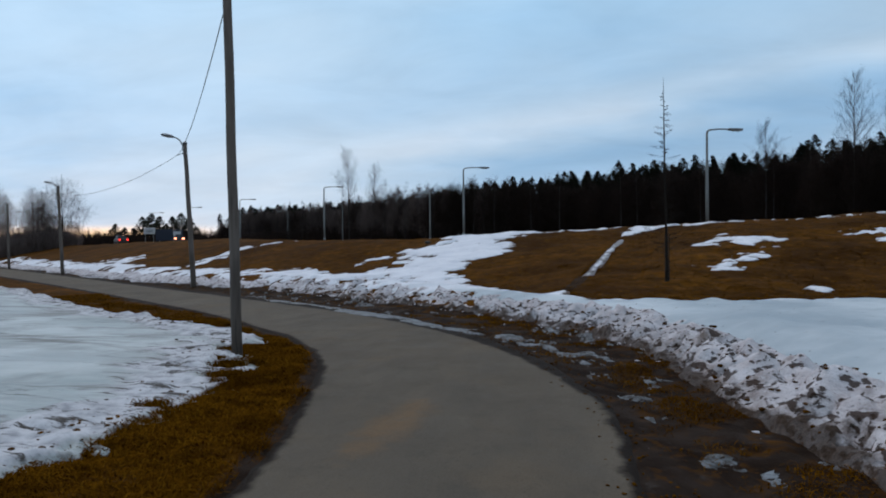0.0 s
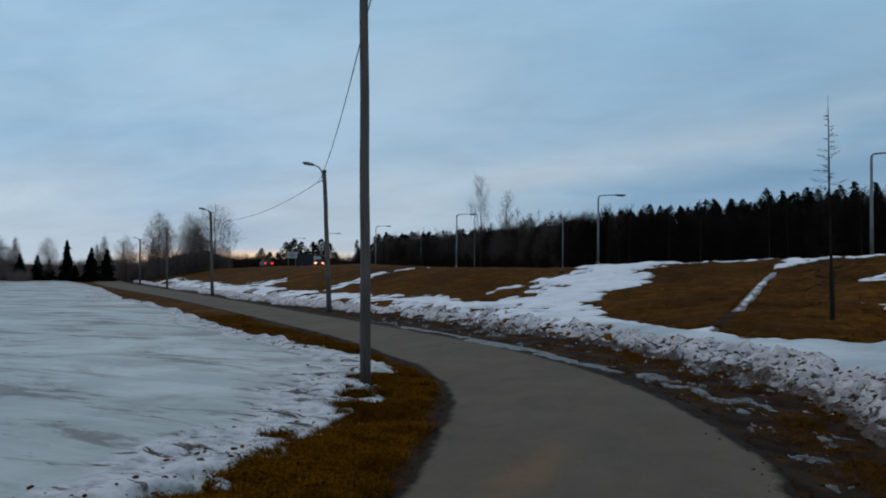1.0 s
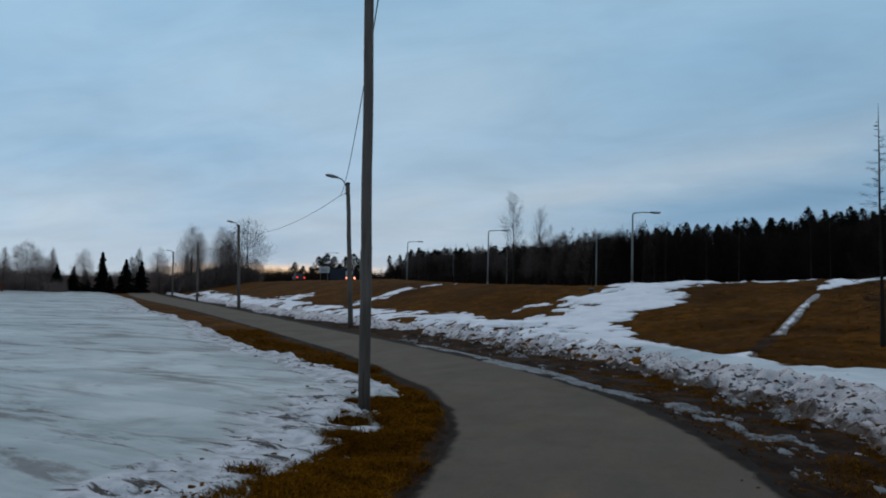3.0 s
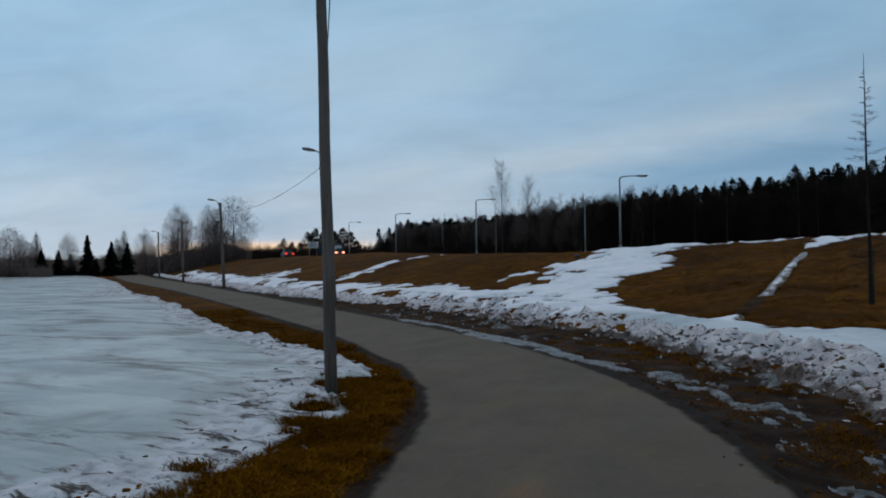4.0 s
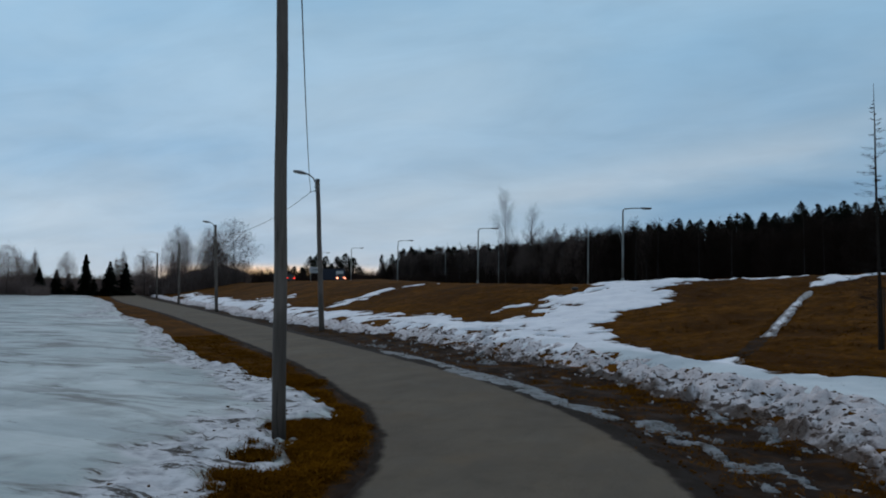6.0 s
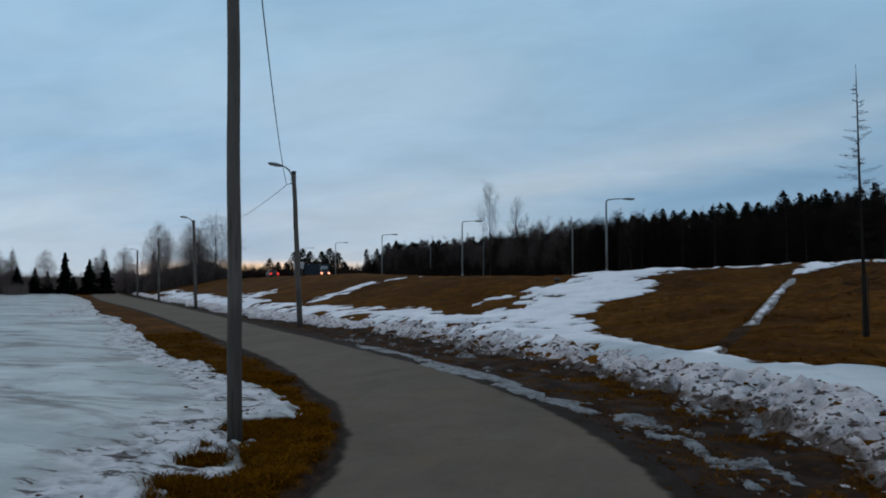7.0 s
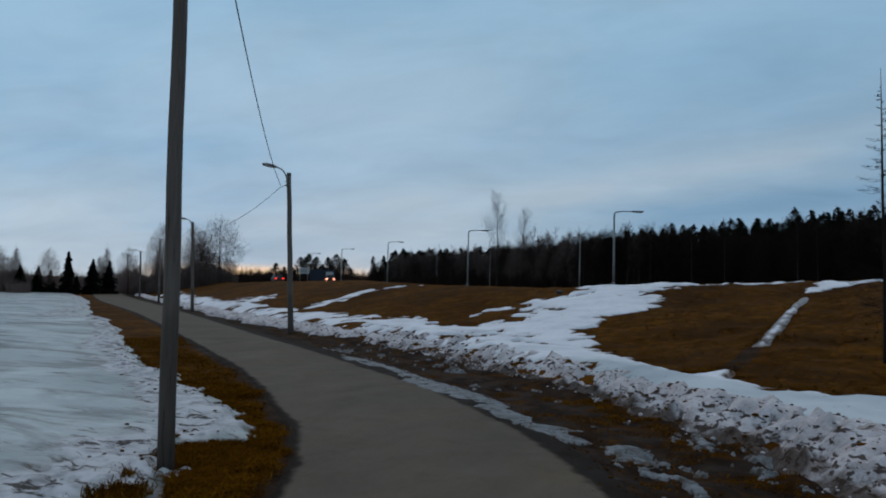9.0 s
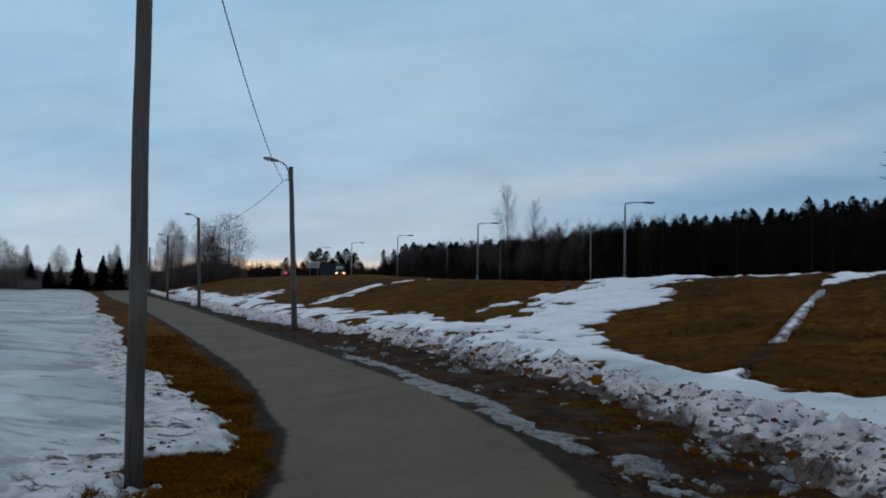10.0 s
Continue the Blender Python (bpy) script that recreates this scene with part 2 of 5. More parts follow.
def mat_snow():
    k = Mat("settled_snow", 0.8, spec=0.3)
    mid, fine = k.noise(0.9, 5, 0.6), k.noise(18, 4, 0.65)
    c = k.mix(k.span(mid, 0.4, 0.7), (0.70, 0.70, 0.73), (0.56, 0.57, 0.61))
    # the flat shelf has thawed and frozen to blue-grey ice
    icy = k.span(k.calc("ADD", k.attr("icy"), k.span(k.noise(0.5, 5, 0.6, k.scaled(0.8, 1.3, 1), 0.4), 0.3, 0.7, -0.3, 0.3)), 0.25, 0.75)
    c = k.mix(icy, c, k.mix(k.span(k.noise(0.3, 5, 0.6), 0.4, 0.62), (0.50, 0.54, 0.56), (0.31, 0.36, 0.39)))
    c = k.mix(k.span(k.noise(5, 5, 0.7), 0.62, 0.75, 0, 0.5), c, (0.30, 0.26, 0.22))
    c = k.mix(k.span(k.noise(9, 4, 0.7), 0.66, 0.70, 0, 0.8), c, (0.06, 0.045, 0.03))
    # melting margins are thin and soaked
    c = k.mix(k.span(k.calc("ADD", k.attr("thin"), k.span(fine, 0.3, 0.7, -0.25, 0.25)), 0.35, 0.9, 0, 0.75), c, (0.075, 0.062, 0.05))
    k.colour(c)
    return k.bump(k.calc("ADD", mid, k.calc("MULTIPLY", fine, 0.25)), 0.5, 0.06).m


def mat_bank():
    k = Mat("ploughed_dirty_snow", 0.9, spec=0.04)
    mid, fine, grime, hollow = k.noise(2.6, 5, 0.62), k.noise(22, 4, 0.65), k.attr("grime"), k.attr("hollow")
    c = k.mix(k.span(mid, 0.38, 0.68), (0.60, 0.565, 0.575), (0.42, 0.375, 0.375))
    stain = k.calc("ADD", k.noise(2.2, 6, 0.68), k.calc("MULTIPLY", grime, 0.16))
    c = k.mix(k.span(stain, 0.62, 0.82, 0, 0.85), c, (0.17, 0.118, 0.092))
    # shade painted dark into the thawed hollows between the lumps, along with soot and soil
    pit_shade_soil = k.calc("ADD", k.calc("MULTIPLY", hollow, 0.55), k.span(k.noise(9.0, 4, 0.62), 0.3, 0.7, -0.36, 0.36))
    pit_shade_soil = k.calc("ADD", pit_shade_soil, k.calc("MULTIPLY", grime, 0.16))
    c = k.mix(k.span(pit_shade_soil, 0.42, 0.86, 0, 0.94), c, (0.036, 0.020, 0.013))
    # smaller dark spots, part soil, part shade of little holes put into the colour
    spot = k.calc("ADD", k.noise(7.0, 3, 0.5, k.scaled(1, 1, 1.6), 0.3), k.calc("MULTIPLY", grime, 0.06))
    c = k.mix(k.span(spot, 0.60, 0.65, 0, 0.9), c, (0.040, 0.022, 0.014))
    crumb = k.calc("ADD", k.noise(11, 3, 0.6), k.calc("MULTIPLY", grime, 0.05))
    c = k.mix(k.span(crumb, 0.65, 0.69, 0, 0.9), c, (0.026, 0.015, 0.009))
    # the foot is caked with splashed mud
    foot = k.calc("ADD", k.attr("foot"), k.span(mid, 0.3, 0.7, -0.3, 0.3))
    c = k.mix(k.span(foot, 0.35, 0.8, 0, 0.88), c, k.mix(k.span(fine, 0.4, 0.65), (0.030, 0.019, 0.012), (0.075, 0.052, 0.040)))
    k.colour(c)
    return k.bump(k.calc("ADD", mid, k.calc("MULTIPLY", fine, 0.4)), 0.9, 0.09).m


def mat_wet_ice():
    k = Mat("thawing_grey_ice", 0.5, spec=0.08)
    mid = k.noise(3.0, 5, 0.65)
    c = k.mix(k.span(mid, 0.35, 0.6), (0.195, 0.212, 0.228), (0.075, 0.080, 0.084))
    c = k.mix(k.span(k.noise(7, 6, 0.74), 0.48, 0.57, 0, 0.9), c, (0.028, 0.022, 0.017))
    k.colour(c).gloss(k.span(mid, 0.3, 0.7, 0.6, 0.35))
    return k.bump(mid, 0.4, 0.03).m


def mat_blade():
    k = Mat("dead_grass", 0.9, spec=0.0)
    r = k.chance(island=True)
    c = k.mix(k.span(r, 0, 0.6), (0.044, 0.0164, 0.0013), (0.104, 0.0395, 0.0027))
    c = k.mix(k.span(r, 0.6, 1.0), c, (0.168, 0.071, 0.0060))
    c = k.mix(k.span(k.noise(2.0, 5, 0.68, None, 0.4), 0.52, 0.64, 0, 0.7), c, (0.030, 0.0112, 0.0011))
    c = k.mix(k.span(k.noise(0.4, 5, 0.6), 0.45, 0.62, 0, 0.75), c, (0.042, 0.0156, 0.0014))
    return k.colour(c).m


def mat_wood(name, dark, light, soaked=0.0):
    k = Mat(name, 0.85, spec=0.2)
    grain = k.noise(6, 5, 0.6, k.scaled(5, 5, 0.35), 0.4)
    c = k.mix(k.span(grain, 0.3, 0.7), dark, light)
    c = k.mix(k.span(k.noise(14, 4, 0.6, k.scaled(3, 3, 0.12)), 0.58, 0.68), c, tuple(0.55 * v for v in dark))
    c = k.mix(k.span(k.noise(0.9, 3), 0.5, 0.75, 0, 0.5), c, tuple(0.6 * v for v in light))
    if soaked:
        # the foot of the pole is dark with old creosote
        apart = k.n.new("ShaderNodeSeparateXYZ")
        k.l.new(k.co, apart.inputs[0])
        edge = k.calc("ADD", apart.outputs[2], k.span(k.noise(5, 4, 0.6, k.scaled(3, 3, 0.6)), 0.3, 0.7, -0.12, 0.12))
        c = k.mix(k.span(edge, soaked - 0.08, soaked + 0.08, 0.5, 0.0), c, tuple(0.5 * v for v in dark))
    k.colour(c)
    return k.bump(grain, 0.7, 0.01).m


def mat_plain(name, c, rough_=0.6, metal=0.0, vary=0.25, scale=4.0):
    k = Mat(name, rough_, metal)
    dim = tuple(v * (1 - vary) for v in c)
    k.colour(k.mix(k.span(k.noise(scale, 4), 0.35, 0.7), c, dim))
    return k.gloss(k.span(k.noise(scale * 2.3, 3), 0.3, 0.7, max(rough_ - 0.1, 0.02), min(rough_ + 0.1, 1))).m


def mat_tree(name, a, b, rough_=0.9):
    k = Mat(name, rough_, spec=0.02)
    c = k.mix(k.chance(), a, b)
    return k.colour(k.mix(k.span(k.noise(1.5, 4), 0.3, 0.7, 0, 0.6), c, tuple(0.5 * v for v in a))).m


def mat_birch_bark():
    k = Mat("birch_bark", 0.8, spec=0.2)
    band = k.noise(5, 4, 0.65, k.scaled(1, 1, 3.5))
    c = k.mix(k.span(band, 0.5, 0.62), (0.042, 0.036, 0.032), (0.016, 0.013, 0.011))
    return k.colour(c).m


def mat_lamp(name, c, power):
    k = Mat(name, 0.3)
    k.colour(c)
    k.p.inputs["Emission Color"].default_value = (*c, 1)
    k.p.inputs["Emission Strength"].default_value = power
    return k.m


def mat_glass():
    k = Mat("dark_car_glass", 0.45, spec=0.15)
    return k.colour((0.02, 0.025, 0.03)).m


GROUND, ASPHALT, ICE, SNOW, BANK, WET, BLADE = mat_ground(), mat_path(), mat_ice(), mat_snow(), mat_bank(), mat_wet_ice(), mat_blade()
POLE_WOOD = mat_wood("weathered_pole_wood", (0.096, 0.075, 0.062), (0.145, 0.115, 0.098), 1.35)
GALV = mat_plain("galvanised_steel", (0.25, 0.25, 0.24), 0.6, 0.25)
DARK_METAL = mat_plain("dark_painted_metal", (0.05, 0.05, 0.052), 0.5, 0.2)
LAMP_BODY = mat_plain("grey_lamp_housing", (0.20, 0.20, 0.205), 0.5, 0.1)
LAMP_GLASS = mat_plain("unlit_lamp_lens", (0.42, 0.43, 0.43), 0.25)
RUST = mat_plain("rusty_wire", (0.030, 0.020, 0.014), 0.85)
RUBBER = mat_plain("black_rubber", (0.022, 0.022, 0.022), 0.8)
CABLE = mat_plain("black_cable_sheath", (0.03, 0.03, 0.032), 0.6)
BARK = mat_tree("conifer_bark", (0.020, 0.014, 0.010), (0.036, 0.024, 0.016))
GREY_BARK = mat_tree("bare_tree_bark", (0.022, 0.017, 0.014), (0.036, 0.028, 0.023))
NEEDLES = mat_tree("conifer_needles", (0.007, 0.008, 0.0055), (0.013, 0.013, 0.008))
TWIGS = mat_tree("bare_twigs", (0.100, 0.074, 0.066), (0.145, 0.108, 0.096))
DARK_TWIGS = mat_tree("dark_bare_twigs", (0.022, 0.015, 0.012), (0.040, 0.026, 0.021))
# reddish twigs of far trees, paled in the base colour for distance haze
HAZY_TWIGS = mat_tree("haze_paled_reddish_twigs", (0.17, 0.122, 0.108), (0.24, 0.172, 0.152))
BIRCH = mat_birch_bark()

# ---- building blocks ----


def mesh_object(name, verts, faces, material, parent=None, label="", smooth=False, attrs=None):
    me = bpy.data.meshes.new(name)
    verts = np.asarray(verts, np.float32)
    me.from_pydata(verts.tolist(), [], faces.tolist() if isinstance(faces, np.ndarray) else faces)
    if smooth:
        me.polygons.foreach_set("use_smooth", [True] * len(me.polygons))
    for key, values in (attrs or {}).items():
        layer = me.attributes.new(key, "FLOAT", "POINT")
        layer.data.foreach_set("value", np.asarray(values, np.float32))
    me.materials.append(material)
    ob = new(name, me)
    ob.parent = parent
    if label:
        ob["label"] = label
    return ob


def part(name, bm, material, parent, label="", smooth=False):
    """Links a bmesh as one mesh object under a thing or a part."""
    me = bpy.data.meshes.new(name)
    if smooth:
        for f in bm.faces:
            f.smooth = True
    bm.to_mesh(me)
    bm.free()
    me.materials.append(material)
    ob = new(name, me)
    ob.parent = parent
    if label:
        ob["label"] = label
    return ob


def tube(points, radii, sides=10, caps=True):
    """A bmesh tube through points, with a radius at each."""
    bm = bmesh.new()
    rings = []
    for k, p in enumerate(points):
        a, b = Vector(points[max(k - 1, 0)]), Vector(points[min(k + 1, len(points) - 1)])
        d = (b - a).normalized()
        side = d.cross(Vector((0.31, 0.95, 0.05))).normalized() if abs(d.z) > 0.3 else d.cross(Vector((0, 0, 1))).normalized()
        other = d.cross(side)
        rings.append([bm.verts.new(Vector(p) + radii[k] * (side * math.cos(i * math.tau / sides) + other * math.sin(i * math.tau / sides))) for i in range(sides)])
    for r, s in zip(rings, rings[1:]):
        for i in range(sides):
            bm.faces.new((r[i], r[(i + 1) % sides], s[(i + 1) % sides], s[i]))
    if caps:
        bm.faces.new(rings[0][::-1])
        bm.faces.new(rings[-1])
    bmesh.ops.recalc_face_normals(bm, faces=bm.faces)
    return bm


def block(size, centre=(0, 0, 0), bevel=0.01, m=None):
    bm = bmesh.new()
    bmesh.ops.create_cube(bm, size=1, matrix=Matrix.Translation(centre) @ Matrix.Diagonal((*size, 1)))
    if bevel:
        bmesh.ops.bevel(bm, geom=bm.edges[:], offset=bevel, segments=2, affect="EDGES", profile=0.5)
    if m is not None:
        bmesh.ops.transform(bm, matrix=m, verts=bm.verts)
    return bm


def joined(*bms):
    out = bmesh.new()
    for b in bms:
        me = bpy.data.meshes.new("tmp")
        b.to_mesh(me)
        b.free()
        out.from_mesh(me)
        bpy.data.meshes.remove(me)
    return out


def grid_sheet(name, x, y, z, keep, material, parent=None, label="", attrs=None):
    """A sheet over a two-dimensional grid of places; only cells with a corner in keep are built."""
    rows, cols = x.shape
    idx = np.arange(rows * cols).reshape(rows, cols)
    quads = np.stack([idx[:-1, :-1], idx[1:, :-1], idx[1:, 1:], idx[:-1, 1:]], -1).reshape(-1, 4)
    kk = keep.reshape(-1)
    quads = quads[kk[quads].any(1)]
    used = np.unique(quads)
    remap = np.full(rows * cols, -1)
    remap[used] = np.arange(len(used))
    v = np.stack([x, y, z], -1).reshape(-1, 3)[used]
    quads = remap[quads]
    a, b, c = v[quads[:, 0]], v[quads[:, 1]], v[quads[:, 2]]
    down = np.cross(b - a, c - a)[:, 2].mean() < 0
    if down:
        quads = quads[:, ::-1]
    return mesh_object(name, v, quads, material, parent, label, True, {k: w.reshape(-1)[used] for k, w in (attrs or {}).items()})


def smooth_line(line, step):
    """The line resampled along a smooth curve."""
    p = np.array(line, float)
    out = []
    for k in range(len(p) - 1):
        a, b, c, d = p[max(k - 1, 0)], p[k], p[k + 1], p[min(k + 2, len(p) - 1)]
        m = max(2, int(np.hypot(*(c - b)) / step))
        t = np.linspace(0, 1, m, endpoint=False)[:, None]
        la, lb, lc = np.hypot(*(b - a)) + 1e-6, np.hypot(*(c - b)) + 1e-6, np.hypot(*(d - c)) + 1e-6
        tb = (c - a) / (la + lb) * lb
        tc = (d - b) / (lb + lc) * lb
        out.append((2 * t**3 - 3 * t**2 + 1) * b + (t**3 - 2 * t**2 + t) * tb + (-2 * t**3 + 3 * t**2) * c + (t**3 - t**2) * tc)
    out.append(p[-1:])
    return np.vstack(out)


def inside(poly, x, y):
    """Distance to a closed outline, positive within it."""
    d, odd = np.full(x.shape, 1e9), np.zeros(x.shape, bool)
    for (ax, ay), (bx, by) in zip(poly, poly[1:] + poly[:1]):
        ux, uy = bx - ax, by - ay
        k = np.clip(((x - ax) * ux + (y - ay) * uy) / (ux * ux + uy * uy), 0, 1)
        d = np.minimum(d, np.hypot(x - ax - k * ux, y - ay - k * uy))
        cross = ((ay > y) != (by > y)) & (x < ux * (y - ay) / (uy if uy else 1e-9) + ax)
        odd ^= cross
    return np.where(odd, d, -d)


# ---- lie of the land ----
PATH_LEFT = [(1.2, -14), (0.8, -4), (0.25, 1), (-0.1, 3.5), (-0.3, 4.6), (-0.80, 6.5), (-1.42, 8.4), (-2.68, 10.4), (-4.25, 12.1),
             (-6.6, 14.5), (-10.5, 17.9), (-17.6, 24), (-29.9, 34.2), (-51.5, 51.2), (-91, 84.5), (-134, 121)]
PATH_RIGHT = [(4.4, -14), (3.8, -4), (2.9, 1), (2.36, 4), (2.32, 5.3), (2.13, 6.6), (1.58, 8.4), (0.3, 11), (-1.9, 13.8), (-4.5, 16.2),
              (-7.4, 18.8), (-12.2, 22.8), (-22, 31.2), (-36.5, 43.6), (-55, 59), (-90, 89), (-132, 126)]
FIELD_EDGE = [(-1.2, -14), (-1.6, -4), (-1.75, 2), (-1.72, 3.6), (-1.72, 4.3), (-1.75, 4.9), (-1.64, 5.4), (-1.72, 6.1), (-1.83, 6.9), (-1.78, 7.35), (-2.0, 7.9),
              (-2.5, 8.35), (-3.2, 8.95), (-3.28, 9.3), (-3.08, 9.6), (-3.12, 10), (-3.42, 10.45), (-3.9, 10.95), (-4.6, 11.4), (-5.7, 12.2), (-9.2, 14.8), (-12.6, 17.5), (-18.5, 22.6), (-30, 32), (-64, 60), (-90, 78)]
BANK_FOOT = [(5.4, -14), (4.9, -4), (4.3, 1), (3.95, 4.2), (3.68, 5.5), (3.3, 7.2), (3.02, 8.6), (2.8, 9.9), (2.3, 11.5), (1.65, 12.5), (0.82, 13.35), (-0.35, 14.9), (-1.65, 16.3), (-3.3, 17.9),
             (-5.2, 19.7), (-8, 22.1), (-12.3, 24.8), (-22.5, 33), (-38, 46), (-58, 63), (-92, 92), (-134, 129)]
SLOPE_FOOT = [(60, 28), (20, 18.6), (8, 15.8), (6, 14.9), (2.9, 14.4), (1.4, 15.2), (0.7, 16), (-0.1, 17.3), (-1.3, 19.3), (-4, 21.6), (-9, 24.6), (-16, 30),
              (-25, 37.5), (-40, 50), (-60, 67), (-94, 96), (-136, 133)]
SLOPE_CREST = [(70, 26), (40, 28), (14, 30), (5, 33), (-2, 32.4), (-7.5, 33.5), (-16.6, 41.7), (-27, 52), (-42, 65), (-62, 80), (-96, 104), (-138, 138)]


def line_distance(line, x, y):
    """Signed distance from a line, positive to the right of its run; and the x of the nearest point on it."""
    best = np.full(x.shape, 1e9)
    sign = np.ones(x.shape)
    near = np.zeros(x.shape)
    for (ax, ay), (bx, by) in zip(line, line[1:]):
        ux, uy = bx - ax, by - ay
        k = np.clip(((x - ax) * ux + (y - ay) * uy) / (ux * ux + uy * uy), 0, 1)
        px, py = ax + k * ux, ay + k * uy
        d = np.hypot(x - px, y - py)
        closer = d < best - 1e-9
        best = np.where(closer, d, best)
        sign = np.where(closer, np.where(ux * (y - ay) - uy * (x - ax) > 0, -1.0, 1.0), sign)
        near = np.where(closer, px, near)
    return best * sign, near


def ease(a, b, v):
    k = np.clip((v - a) / (b - a), 0, 1)
    return k * k * (3 - 2 * k)


def hashed(ix, iy, seed):
    n = (ix.astype(np.int64) * 374761393 + iy.astype(np.int64) * 668265263 + seed * 974634777) & 0xFFFFFFFF
    n = ((n ^ (n >> 13)) * 1274126177) & 0xFFFFFFFF
    return ((n ^ (n >> 16)) & 0xFFFF) / 65535.0 * 2 - 1


def rough(x, y, size, seed, octaves=3, gain=0.5):
    """Value noise, about -1 to 1, with features of that size in metres."""
    total, amount = np.zeros(x.shape), 1.0
    for k in range(octaves):
        u, v = x / size + 17.3 * k, y / size - 9.1 * k
        iu, iv = np.floor(u), np.floor(v)
        fu, fv = u - iu, v - iv
        fu, fv = fu * fu * (3 - 2 * fu), fv * fv * (3 - 2 * fv)
        a, b = hashed(iu, iv, seed + k), hashed(iu + 1, iv, seed + k)
        c, d = hashed(iu, iv + 1, seed + k), hashed(iu + 1, iv + 1, seed + k)
        total += amount * ((a * (1 - fu) + b * fu) * (1 - fv) + (c * (1 - fu) + d * fu) * fv)
        amount, size = amount * gain, size / 2.1
    return total


def land(x, y):
    """Height of the bare ground: the flat by the path, the embankment and the road's level behind its crest."""
    along = -0.75 * (x - 2) + 0.66 * (y - 3)
    low = -0.0074 * np.clip(along - 12, 0, 75)
    right, _ = line_distance(PATH_RIGHT, x, y)
    foot, _ = line_distance(SLOPE_FOOT, x, y)
    crest, cx = line_distance(SLOPE_CREST, x, y)
    top = np.interp(cx, [-138, -90, -42, -27, -16.6, -7.5, -2, 5, 14, 40], [0.2, 0.75, 1.62, 1.80, 1.64, 1.63, 1.80, 2.11, 2.55, 3.2])
    shelf = low + 0.34 * ease(1.9, 3.3, right)
    t = np.clip(np.maximum(foot, 0) / (np.maximum(foot, 0) + np.maximum(-crest, 0) + 1e-6), 0, 1)
    t = np.where(foot <= 0, 0, np.where(crest >= 0, 1, t))
    f = 0.45 * t + 0.55 * t * t * (3 - 2 * t)
    z = shelf + (top - shelf) * f - 0.3 * ease(1, 7, crest)
    z = z - 0.05 * ease(0.0, 0.5, right) * ease(2.2, 1.4, right)
    # the road climbs a low brow towards the afterglow
    z = z + 0.85 * np.exp(-((x + 76) ** 2 + (y - 119) ** 2) / 400)
    off = np.hypot(x, y)
    return z * (1 - ease(200, 420, off)) + 0.3 * ease(200, 420, off)


# ---- snow lying on the land ----
SNOW_PATCHES = {
    "big": [(-5.85, 22.4), (-5.6, 25.7), (-5.2, 27.2), (-5.9, 28.2), (-6.95, 26.5), (-7.4, 26.2), (-6.1, 28.9), (-5.1, 29.7), (-4.2, 30.8), (-3.3, 32.6), (0, 32.9), (3.2, 33),
            (2.6, 32.65), (0.6, 32.35), (-0.6, 31.4), (-1.35, 30.5), (-2.2, 29.2), (-1.3, 29.3), (-1, 28.2), (-1.1, 26.6), (-1.75, 25.9), (-2.3, 25.2), (-2.25, 23.5), (-2.9, 23.3), (-2.1, 22.6), (-1.4, 21), (-1.85, 20.3), (-2.6, 19), (-4.2, 20.4)],
    "brow": [(-5.3, 31.8), (-5.3, 32.2), (-3.1, 32.8), (-3.3, 31.9)],
    "band": [(-4.2, 20.5), (-6.6, 23.6), (-7.7, 25.6), (-9, 27), (-12.6, 28.9), (-14.9, 31), (-17.4, 32.5), (-20.2, 34.2), (-25.2, 39.3), (-32.5, 45.6), (-46, 57), (-60, 70), (-60, 66), (-40, 49), (-25, 36.2), (-14.5, 27.4), (-9, 23.4)],
    "slant": [(-20.2, 34), (-18.6, 36.9), (-17.7, 40.2), (-14.6, 39.7), (-15.9, 39.1), (-17.3, 38), (-17.1, 34.4), (-18.2, 33)],
    "tongue": [(-33.3, 46.7), (-29.9, 46.1), (-28, 45.6), (-27.1, 42.6), (-28.4, 41.6)],
    "trail": [(1.8, 19.9), (2.08, 19.95), (2.5, 23.1), (2.97, 26.7), (3.2, 28.6), (2.82, 27), (2.34, 24.3), (2.03, 21.9)],
    "trail_foot": [(0.45, 15.2), (0.85, 15.6), (1.1, 15.9), (1.42, 16.5), (1.56, 16.4), (1.55, 15.6), (1.75, 14.7)],
    "crest_far": [(3.2, 29.6), (3.9, 32.6), (7.8, 31.5), (12.9, 30), (30, 29), (30, 28), (12.5, 29.5), (7.4, 30.9), (4.9, 31.6), (3.9, 30.2)],
    "beyond_a": [(-118, 118), (-108, 128), (-101, 126), (-104, 117), (-111, 112)],
    "beyond_b": [(-99, 108), (-92, 114), (-87, 110), (-92, 103)],
    "beyond_c": [(-104, 78), (-97, 88), (-93, 86), (-98, 74)],
    "slope_a": [(5.5, 25.3), (6.8, 26.7), (8.5, 25.1), (7.2, 23.8), (5.9, 23.7)],
    "slope_b": [(6.15, 21.5), (6.8, 22.9), (7.95, 23.6), (7.4, 22.1), (6.3, 21)],
    "slope_c": [(5.0, 19.95), (5.8, 20.85), (6.15, 19.9), (5.3, 19.4)],
    "slope_d": [(6.9, 17.35), (7.3, 17.8), (7.55, 17.3), (7.0, 16.7)],
    "slope_e": [(10.1, 25.7), (11.8, 26), (13, 24), (10.7, 23.5), (10.8, 24.9)],
}
